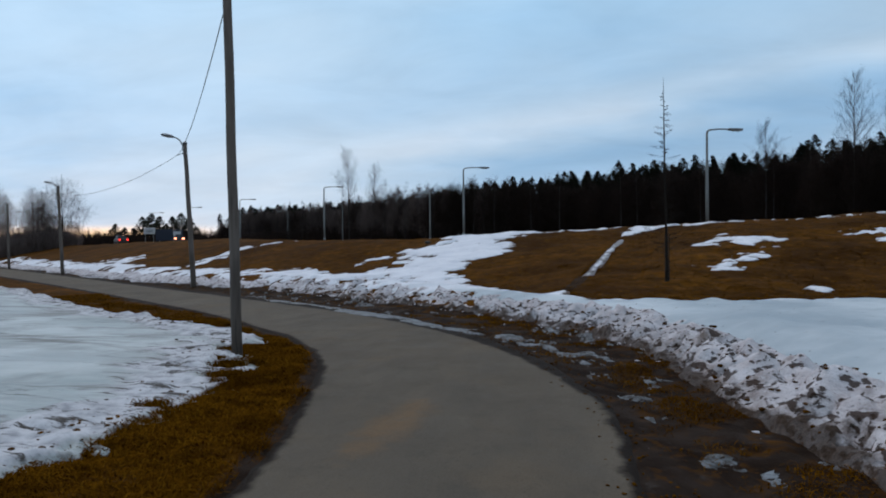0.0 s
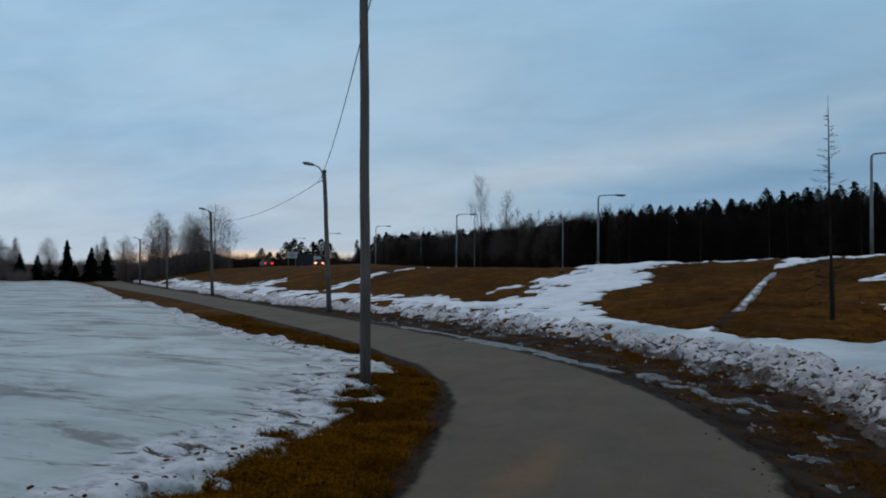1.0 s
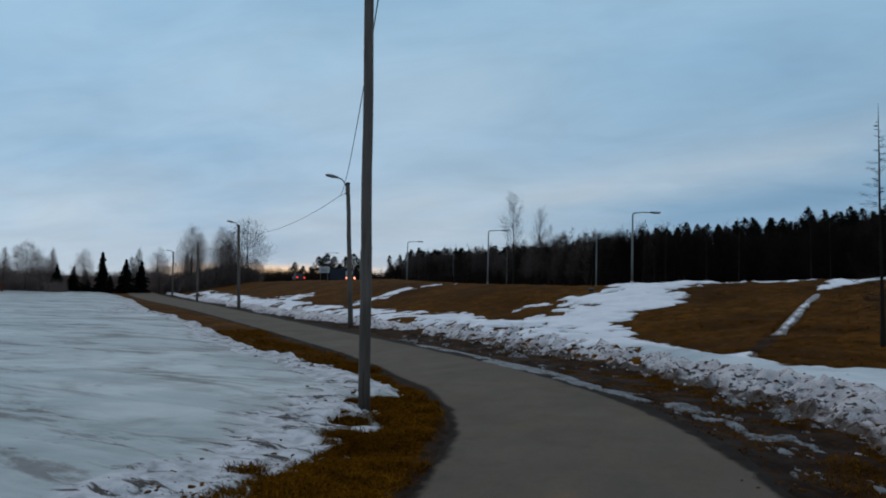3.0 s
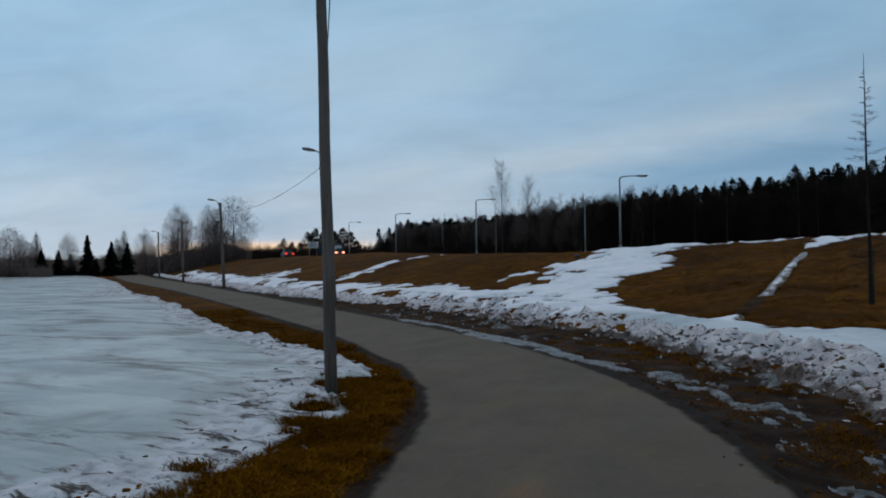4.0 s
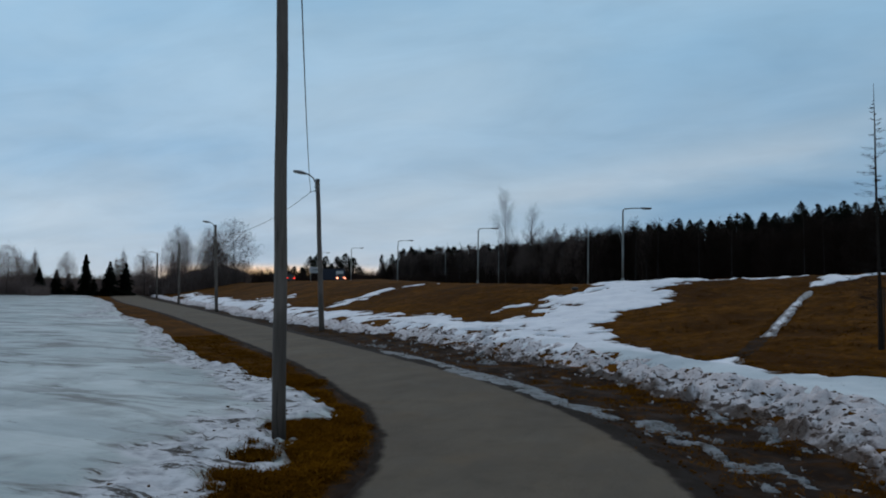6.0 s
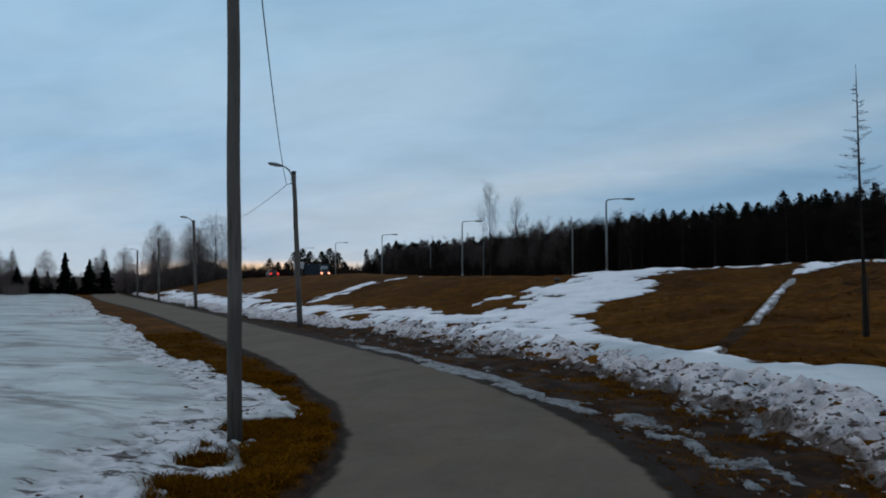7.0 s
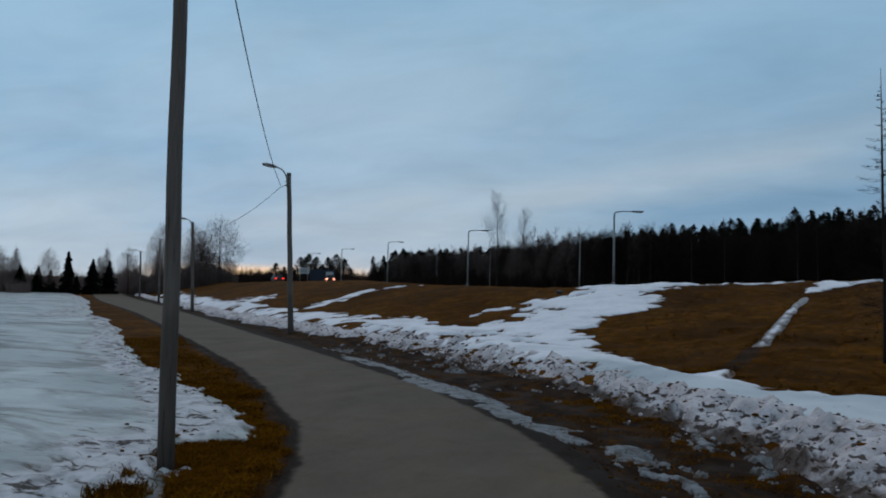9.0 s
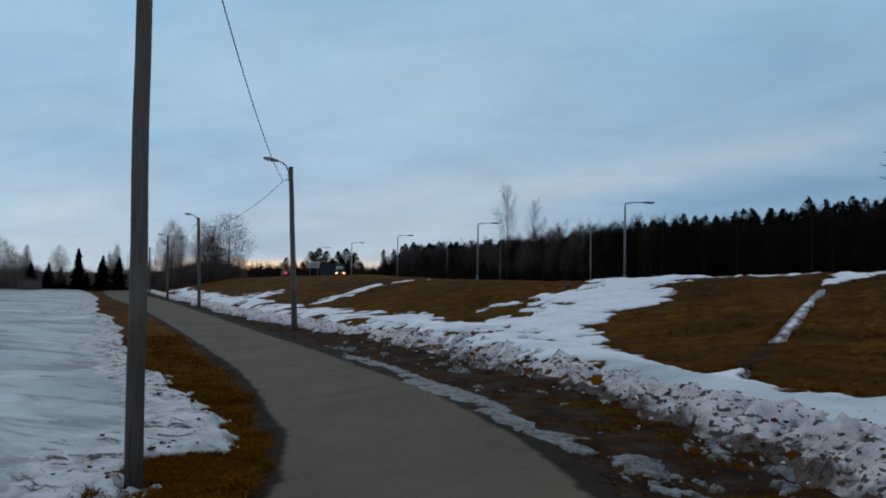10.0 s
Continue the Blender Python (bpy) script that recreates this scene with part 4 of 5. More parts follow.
def litter():
    rng = np.random.default_rng(15)
    # clods that rolled off the bank
    c = smooth_line(BANK_FOOT, 0.1)
    c = c[(c[:, 1] > 3) & (c[:, 1] < 26)]
    p = c[rng.integers(0, len(c), 240)] + rng.normal(0, 1, (240, 2)) * np.array([0.11, 0.11])
    size = rng.uniform(0.012, 0.035, 240) * rng.uniform(0.5, 1.2, 240)
    build_lumps("snow_clod", "grey snow clods fallen from the ploughed bank", p[:, 0], p[:, 1], land(p[:, 0], p[:, 1]) + size * 0.3, size, BANK, 16)
    # frozen mud clods turned up into the bank by the plough
    p = BANK_TOP[rng.integers(0, len(BANK_TOP), 700)]
    size = rng.uniform(0.012, 0.05, 700) * rng.uniform(0.4, 1, 700)
    build_lumps("mud_clod", "dark frozen mud clods stuck in the ploughed snow", p[:, 0], p[:, 1], p[:, 2] + size * 0.1, size, GROUND, 19, 0.6)
    # dark crumbs of turf and bark on the edge of the snow field
    c = smooth_line(FIELD_EDGE, 0.1)
    c = c[(c[:, 1] > 2) & (c[:, 1] < 17)]
    nest = rng.integers(0, len(c), 60)
    p = c[np.clip(nest[rng.integers(0, 60, 420)] + rng.integers(-2, 3, 420), 0, len(c) - 1)] + np.stack([-np.abs(rng.normal(0.1, 0.5, 420)), rng.normal(0, 0.1, 420)], -1)
    size = rng.uniform(0.006, 0.034, 420) * rng.uniform(0.4, 1, 420)
    build_lumps("turf_crumb", "dark crumbs of turf on the melting snow", p[:, 0], p[:, 1], np.maximum(field_shape(p[:, 0], p[:, 1])[2], land(p[:, 0], p[:, 1])) + size * 0.15, size, GROUND, 17, 0.4)
    # grit along the muddy path margins
    c = smooth_line(PATH_RIGHT, 0.1)
    c = c[(c[:, 1] > 3) & (c[:, 1] < 20)]
    p = c[rng.integers(0, len(c), 500)] + rng.normal(0.08, 0.16, (500, 2))
    size = rng.uniform(0.005, 0.018, 500)
    build_lumps("grit", "grit and mud crumbs along the path's edge", p[:, 0], p[:, 1], land(p[:, 0], p[:, 1]) + 0.012, size, GROUND, 18)


litter()


def boulder():
    bm = bmesh.new()
    bmesh.ops.create_icosphere(bm, subdivisions=3, radius=0.10)
    for v in bm.verts:
        v.co *= 1 + 0.35 * noise.noise(v.co * 4.0)
        v.co.x *= 1.35
        v.co.z *= 0.75
    me = bpy.data.meshes.new("boulder")
    bm.to_mesh(me)
    bm.free()
    me.materials.append(mat_plain("dark_wet_stone", (0.035, 0.032, 0.03), 0.7))
    ob = new("boulder", me)
    ob.location = (-4.95, 30.4, ground_z(-4.95, 30.4) + 0.08)
    tagged(ob, "small dark stone at the top of the snow patch", "stone")


boulder()

# ---- poles, lamps, cables ----
def pole_lamp(x, y, height, lean, radius, arm_to, hook_to=(-1, -0.9), hook_low=0.42):
    """A leaning wooden pole with a curved arm and a flat lamp head. lean: offset of the top from the base; arm_to: heading of the arm."""
    base = Vector((x, y, ground_z(x, y) - 0.05))
    thing = new("lamp_pole")
    thing.matrix_world = Matrix.Translation(base)
    top = Vector((lean[0], lean[1], height + 0.05))
    n = 14
    pts = [top * (k / n) + Vector((0.004 * math.sin(k * 1.3 + x), 0.004 * math.cos(k * 1.7), 0)) * (0 < k < n) for k in range(n + 1)]
    part("shaft", tube(pts, [radius * (1.06 - 0.28 * k / n) for k in range(n + 1)], 14), POLE_WOOD, thing, smooth=True)
    part("top_cap", tube([top + Vector((0, 0, -0.05)), top + Vector((0, 0, 0.03)), top + Vector((0, 0, 0.045))], [radius * 0.86, radius * 0.86, radius * 0.5], 14), DARK_METAL, thing, "dark metal cap")
    out = Vector((math.sin(arm_to), math.cos(arm_to), 0))
    low = top + Vector((0, 0, -0.32)) + out * radius * 0.8
    curve = [low + Vector((0, 0, 0.0)), low + out * 0.03 + Vector((0, 0, 0.2)), low + out * 0.14 + Vector((0, 0, 0.36)), low + out * 0.30 + Vector((0, 0, 0.45)), low + out * 0.52 + Vector((0, 0, 0.49))]
    arm = part("arm", tube(curve, [0.024] * 5, 10), GALV, thing, "curved galvanised tube", smooth=True)
    part("clamp", joined(block((0.05, 2.3 * radius, 0.04), (0, 0, 0.06), 0.006), block((0.05, 2.3 * radius, 0.04), (0, 0, -0.06), 0.006)), GALV, arm).matrix_local = Matrix.Translation(low - out * radius * 0.5) @ Matrix.Rotation(math.pi / 2 - arm_to, 4, "Z")
    head_at = Matrix.Translation(curve[-1] + out * 0.26) @ Matrix.Rotation(-arm_to, 4, "Z") @ Matrix.Rotation(radians(4), 4, "X")
    bm = bmesh.new()
    bmesh.ops.create_uvsphere(bm, u_segments=16, v_segments=10, radius=1)
    bmesh.ops.transform(bm, matrix=Matrix.Diagonal((0.13, 0.34, 0.065, 1)), verts=bm.verts)
    for v in bm.verts:
        v.co.z = max(v.co.z, -0.028)
        v.co.x *= 1 + 0.35 * v.co.y
    head = part("lamp_head", bm, LAMP_BODY, thing, "flat grey luminaire", smooth=True)
    head.matrix_local = head_at
    lens = part("lens", block((0.17, 0.36, 0.03), (0, 0.06, -0.034), 0.012), LAMP_GLASS, head, "clouded lens")
    hook = top + Vector((0, 0, -hook_low))
    hx, hy = hook_to
    part("cable_hook", tube([hook, hook + Vector((0.11 * hx, 0.11 * hy, 0.01)), hook + Vector((0.17 * hx, 0.17 * hy, -0.05)), hook + Vector((0.2 * hx, 0.2 * hy, 0.0))], [0.012] * 4, 6), DARK_METAL, thing, "bent iron hook")
    tagged(thing, "leaning weathered wooden pole with an unlit street lamp", "street lamp", group="wooden lamp poles along the path")
    return base + hook + Vector((0.18 * hx, 0.18 * hy, -0.03))


def cable(a, b, sag, radius=0.009):
    pts = [a.lerp(b, k / 24) - Vector((0, 0, 4 * sag * (k / 24) * (1 - k / 24))) for k in range(25)]
    thing = new("overhead_cable")
    part("cable_strand", tube(pts, [radius] * 25, 6), CABLE, thing, smooth=True)
    tagged(thing, "black overhead cable sagging between the wooden poles", "cable", group="cables between the lamp poles")


LEFT_ARM = math.atan2(-0.22, -1.04)
hooks = [pole_lamp(-2.7, 8.5, 7.0, (-0.15, 0.05), 0.070, LEFT_ARM, (1, 0.4), 1.35),
         pole_lamp(-12.75, 24.65, 5.5, (-0.3, 0.0), 0.095, LEFT_ARM),
         pole_lamp(-29.4, 38.3, 5.35, (-0.24, 0.0), 0.10, math.atan2(0.05, -1.0)),
         pole_lamp(-45.5, 52.0, 5.3, (-0.15, 0.05), 0.10, math.atan2(0.05, -1.0)),
         pole_lamp(-63.3, 67.2, 5.2, (-0.1, 0.0), 0.10, math.atan2(0.05, -1.0)),
         pole_lamp(-76.5, 77.8, 5.2, (-0.1, 0.0), 0.10, math.atan2(0.05, -1.0))]
hooks.insert(0, pole_lamp(4.9, -10.5, 5.6, (0.0, 0.0), 0.085, LEFT_ARM))
for a, b in zip(hooks, hooks[1:]):
    cable(a, b, 0.42 if a.y < 20 else 0.6)


def road_lamp(x, y, top, heading, arm):
    height = top - ground_z(x, y) + 0.1
    thing = new("road_lamp")
    thing.matrix_world = Matrix.Translation((x, y, ground_z(x, y) - 0.1)) @ Matrix.Rotation(-heading, 4, "Z")
    part("base_sleeve", tube([(0, 0, 0), (0, 0, 0.8), (0, 0, 0.86)], [0.15, 0.15, 0.11], 12), GALV, thing)
    part("pole", tube([(0, 0, 0.6), (0, 0, 3), (0, 0, height - 0.35), (0, 0.03, height - 0.12), (0, 0.2, height)], [0.115, 0.10, 0.075, 0.07, 0.062], 12), GALV, thing, "pale tapered steel pole", smooth=True)
    part("arm", tube([(0, 0.15, height - 0.02), (0, arm * 0.5, height + 0.07), (0, arm, height + 0.08)], [0.06, 0.05, 0.045], 10), GALV, thing, "straight side arm", smooth=True)
    bm = block((0.34, 1.0, 0.15), (0, arm + 0.38, height + 0.08), 0.05)
    for v in bm.verts:
        v.co.x *= 1.15 - 0.3 * abs(v.co.y - arm - 0.38)
    head = part("lamp_head", bm, LAMP_BODY, thing, "dark flat luminaire")
    part("lens", block((0.24, 0.6, 0.05), (0, arm + 0.45, height - 0.01), 0.015), LAMP_GLASS, head)
    tagged(thing, "pale steel road lamp with a long side arm, unlit", "street lamp", group="road lamps on the embankment")


ROW = [(9.4, 49.6), (-10.3, 70.4), (-32.3, 90.5), (-55.8, 113.4), (-78.7, 136.3), (-101, 158)]
for x, y in ROW:
    road_lamp(x, y, 8.6, radians(64), 1.75)
for x, y in [(-21.8, 107), (-68.3, 162), (-45, 134)]:
    road_lamp(x, y, 8.55, radians(64 + 180), 1.6)

# ---- trees ----


def conifer_meshes(seed, height, spread, bare, droop, density):
    """Trunk and crown of a spruce or pine: whorls of branches, each a ragged spray of needle sprigs."""
    rng = random.Random(seed)
    trunk = tube([(0, 0, -0.3), (0.03, 0, height * 0.4), (0.0, 0.04, height * 0.8), (0, 0, height * 0.985)], [height * 0.014, height * 0.011, height * 0.006, height * 0.001], 7)
    verts, faces = [], []
    levels = int(density * height * (1 - bare))
    for k in range(levels):
        f = (k + rng.uniform(-0.3, 0.3)) / levels
        z = height * (bare + (1 - bare) * f)
        reach = spread * (1 - f) ** 0.8 * rng.uniform(0.7, 1.15) + 0.05 * height * 0.15
        for j in range(rng.randint(6, 8)):
            a = rng.uniform(0, math.tau)
            ln = reach * rng.uniform(0.55, 1.2)
            sag = droop * ln * rng.uniform(0.5, 1.3)
            ca, sa = math.cos(a), math.sin(a)
            for q in range(4):
                u0 = q / 4 * 0.9
                p = Vector((ca * ln * u0, sa * ln * u0, z - sag * u0 * u0))
                w = ln * 0.42 * (1.05 - u0) + 0.07
                for side in (-1, 1):
                    b = a + side * rng.uniform(0.35, 1.0)
                    tip = p + Vector((math.cos(b) * w, math.sin(b) * w, -rng.uniform(-0.10, 0.35) * w))
                    o = len(verts)
                    thick = Vector((-math.sin(b), math.cos(b), rng.uniform(0.4, 1.1))) * (0.13 + 0.30 * w)
                    verts += [p - thick * 0.5, p + thick * 0.5, tip]
                    faces.append((o, o + 1, o + 2))
    o = len(verts)
    verts += [Vector((-0.06, 0, height * 0.93)), Vector((0.06, 0.03, height * 0.93)), Vector((0, 0, height * 1.02))]
    faces.append((o, o + 1, o + 2))
    return trunk, (np.array([tuple(v) for v in verts]), faces)


def pine_meshes(seed, height, spread, bare, tufts):
    """Trunk and crown of a pine: loose tufts of needles about short limbs, with an uneven outline."""
    rng = random.Random(seed)
    trunk = tube([(0, 0, -0.3), (0.05, 0, height * 0.45), (-0.04, 0.05, height * 0.8), (0, 0, height * 0.97)], [height * 0.013, height * 0.010, height * 0.006, height * 0.002], 7)
    v, f = [], []
    lobes = [(rng.uniform(0, math.tau), rng.uniform(0.75, 1.25)) for _ in range(9)]
    for k in range(tufts):
        g = rng.random() ** 0.7
        z = height * (bare + (1 - bare) * g)
        a, stretch = lobes[int(g * 8.99)]
        r = spread * (1 - g) ** 0.5 * (0.35 + 0.65 * min(1, g * 4)) * stretch * math.sqrt(rng.uniform(0.05, 1))
        b = a + rng.gauss(0, 1.4)
        c = Vector((math.cos(b) * r, math.sin(b) * r, z + rng.uniform(-0.2, 0.2)))
        size = rng.uniform(0.2, 0.44) * (1.2 - 0.7 * g)
        for _ in range(4):
            d = Vector((rng.gauss(0, 1), rng.gauss(0, 1), rng.gauss(0.45, 0.8))).normalized()
            s = d.cross(Vector((rng.gauss(0, 1), rng.gauss(0, 1), rng.gauss(0, 1)))).normalized() * size * 0.36
            o = len(v)
            v += [c - s, c + s, c + d * size * 1.5]
            f.append((o, o + 1, o + 2))
    for _ in range(7):
        o, a = len(v), rng.uniform(0, math.tau)
        b, s = Vector((0, 0, height * rng.uniform(0.90, 0.97))), Vector((math.cos(a), math.sin(a), 0)) * 0.07
        v += [b - s, b + s, b + Vector((rng.uniform(-0.15, 0.15), rng.uniform(-0.15, 0.15), height * rng.uniform(0.03, 0.075)))]
        f.append((o, o + 1, o + 2))
    return trunk, (np.array([tuple(q) for q in v]), f)


def conifer(label, category, seed, height, spread, bare, droop, density):
    thing = new("conifer")
    if droop is None:
        trunk, (v, f) = pine_meshes(seed, height, spread, bare, density)
    else:
        trunk, (v, f) = conifer_meshes(seed, height, spread, bare, droop, density)
    part("trunk", trunk, BARK, thing)
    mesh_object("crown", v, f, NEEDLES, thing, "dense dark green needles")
    return tagged(thing, label, category)


def twig_tree(seed, height, lean, spread, start, limbs, twigs, bark, upward=0.9, radius=0.012, twig_width=0.012):
    """Trunk and crown of a leafless tree; the crown holds limbs and fine twigs."""
    rng = random.Random(seed)
    pts = [Vector((lean * height * (k / 8) ** 2 + 0.03 * rng.uniform(-1, 1) * (k > 0), 0.03 * rng.uniform(-1, 1) * (k > 0), height * k / 8 - 0.15 * (k == 0))) for k in range(9)]
    trunk = tube([tuple(p) for p in pts], [height * radius * (1 - 0.93 * k / 8) + 0.004 for k in range(9)], 8)
    parts_, v, f = [], [], []

    def spray(a, b, w):
        d = (b - a).normalized()
        s = d.cross(Vector((rng.uniform(-1, 1), rng.uniform(-1, 1), rng.uniform(-1, 1)))).normalized() * w
        s2 = d.cross(s).normalized() * w
        for q in (s, s2):
            o = len(v)
            v.extend([a - q, a + q, b])
            f.append((o, o + 1, o + 2))

    for k in range(limbs):
        g = start + (0.97 - start) * (k + rng.random()) / limbs
        i = min(int(g * 8), 7)
        p = pts[i].lerp(pts[i + 1], g * 8 - i)
        a = rng.uniform(0, math.tau)
        ln = spread * (1.1 - g) ** 0.75 * rng.uniform(0.6, 1.2)
        d = Vector((math.cos(a), math.sin(a), upward * rng.uniform(0.6, 1.4))).normalized()
        mid = p + d * ln * 0.55 + Vector((0, 0, 0.04 * ln))
        end = mid + (d + Vector((rng.uniform(-0.3, 0.3), rng.uniform(-0.3, 0.3), 0.25 * upward))).normalized() * ln * 0.5
        w = height * radius * 0.28 * (1.15 - g)
        spray(p, mid + (mid - p) * 0.15, w)
        spray(mid, end, w * 0.55)
        for _ in range(twigs):
            u = rng.uniform(0.15, 1)
            q = p.lerp(mid, u / 0.6) if u < 0.6 else mid.lerp(end, (u - 0.6) / 0.4)
            e = (d + Vector((rng.uniform(-1, 1), rng.uniform(-1, 1), rng.uniform(-0.5, 1.0) * upward)) * 0.9).normalized()
            tip = q + e * ln * rng.uniform(0.2, 0.6)
            spray(q, tip, twig_width * 0.5)
            for _ in range(2):
                r = q.lerp(tip, rng.uniform(0.3, 0.9))
                spray(r, r + (e + Vector((rng.uniform(-1, 1), rng.uniform(-1, 1), rng.uniform(-0.6, 0.8)))).normalized() * ln * rng.uniform(0.08, 0.22), twig_width * 0.4)
    return trunk, (np.array([tuple(q) for q in v]), f)


def bare_tree(name, label, category, *args, bark=None, twigs=TWIGS, **kw):
    thing = new(name)
    trunk, (v, f) = twig_tree(*args, bark, **kw)
    part("trunk", trunk, bark, thing, smooth=True)
    mesh_object("crown", v, f, twigs, thing, "fine leafless twigs")
    return tagged(thing, label, category)


def hazy_tree(name, label, category, seed, height, spread, profile, twigs_, material, bark, limbs=14, twig=0.011, clear=0.06, stem=0.007):
    """A leafless tree seen from afar: stem, a few limbs and a cloud of fine rising twigs within a round, oval or slender outline."""
    rng = random.Random(seed)
    outline = {"round": lambda g: math.sin(math.pi * min(1, 0.14 + 0.86 * g)) ** 0.55,
               "oval": lambda g: math.sin(math.pi * min(1, 0.06 + 0.94 * g) ** 0.85) ** 0.7,
               "slender": lambda g: min(1, 4 * g + 0.35) * (1 - g) ** 0.6}[profile]
    thing = new(name)
    bend = [Vector((0.02 * height * rng.uniform(-1, 1) * k / 6, 0.02 * height * rng.uniform(-1, 1) * k / 6, height * k / 6 - 0.15 * (k == 0))) for k in range(7)]
    part("trunk", tube([tuple(p) for p in bend], [height * stem * (1 - 0.92 * k / 6) + 0.004 for k in range(7)], 7), bark, thing, smooth=True)
    lobes = [rng.uniform(0.78, 1.18) for _ in range(16)]
    v, f = [], []

    def sliver(a, b, w):
        q = (b - a).cross(Vector((rng.gauss(0, 1), rng.gauss(0, 1), rng.gauss(0, 1)))).normalized() * w
        o = len(v)
        v.extend([a - q, a + q, b])
        f.append((o, o + 1, o + 2))

    for k in range(limbs):
        g = clear + (0.75 - clear) * (k + rng.random()) / limbs
        a = rng.uniform(0, math.tau)
        p = Vector((0, 0, height * g))
        rise = rng.uniform(0.16, 0.3) * height * (1 - g)
        e = Vector((math.cos(a), math.sin(a), 0)) * spread * outline(min(1, g + rise / height)) * rng.uniform(0.6, 0.95) + Vector((0, 0, height * g + rise))
        m = p.lerp(e, 0.5) + Vector((0, 0, -0.02 * height))
        for side in range(2):
            sliver(p, m.lerp(e, 0.2), height * stem * 0.3 * (1.1 - g))
            sliver(m, e, height * stem * 0.2 * (1.1 - g))
    while len(f) < twigs_ + 4 * limbs:
        u = rng.random()
        if rng.random() > outline(u) ** 1.6:
            continue
        g = clear + (1 - clear) * u + rng.gauss(0, 0.025)
        a = rng.uniform(0, math.tau)
        reach = spread * outline(u) * lobes[int((a / math.tau * 4 + u * 2) % 4) * 4 + int(u * 3.99)]
        rad = reach * math.sqrt(rng.random()) * (1 + rng.gauss(0, 0.13))
        p = Vector((math.cos(a) * rad, math.sin(a) * rad, height * g))
        d = Vector((math.cos(a) * 0.55 + rng.gauss(0, 0.45), math.sin(a) * 0.55 + rng.gauss(0, 0.45), rng.uniform(0.2, 1.3))).normalized()
        ln = height * rng.uniform(0.04, 0.14)
        sliver(p - d * ln * 0.5, p + d * ln * 0.5, twig * rng.uniform(0.6, 1.4))
    mesh_object("crown", np.array([tuple(q) for q in v]), f, material, thing, "fine leafless twigs")
    return tagged(thing, label, category)


def thicket(seed, width, height, stems, twigs=HAZY_TWIGS):
    rng = random.Random(seed)
    thing = new("bush")
    v, f = [], []
    for _ in range(stems):
        a, r = rng.uniform(0, math.tau), width * math.sqrt(rng.random()) * 0.5
        p = Vector((math.cos(a) * r, math.sin(a) * r, -0.1))
        hgt = height * rng.uniform(0.55, 1.1) * (1 - 0.35 * (2 * r / width) ** 2)
        q = p + Vector((rng.uniform(-0.25, 0.25) * hgt, rng.uniform(-0.25, 0.25) * hgt, hgt))
        for _ in range(5):
            u = rng.uniform(0.0, 0.75)
            b = p.lerp(q, u)
            e = b + Vector((rng.uniform(-0.3, 0.3), rng.uniform(-0.3, 0.3), rng.uniform(0.25, 0.6))) * hgt * (1 - u * 0.6)
            s = Vector((rng.uniform(-1, 1), rng.uniform(-1, 1), 0)).normalized() * 0.02
            o = len(v)
            v += [b - s, b + s, e]
            f.append((o, o + 1, o + 2))
        s = Vector((rng.uniform(-1, 1), rng.uniform(-1, 1), 0)).normalized() * 0.03
        o = len(v)
        v += [p - s, p + s, q]
        f.append((o, o + 1, o + 2))
    mesh_object("brushwood", np.array([tuple(q) for q in v]), f, twigs, thing)
    return tagged(thing, "leafless reddish-brown thicket at the field's far edge", "bush")


def plant(template, x, y, scale=1.0, spin=0.0, tall=1.0):
    m = Matrix.Translation((x, y, ground_z(x, y) - 0.05)) @ Matrix.Rotation(spin, 4, "Z")
    ob = copy_thing(template, m)
    ob.scale = (scale, scale, scale * tall)
    return ob


def drop_template(ob):
    for o in (*ob.children_recursive, ob):
        bpy.data.objects.remove(o)


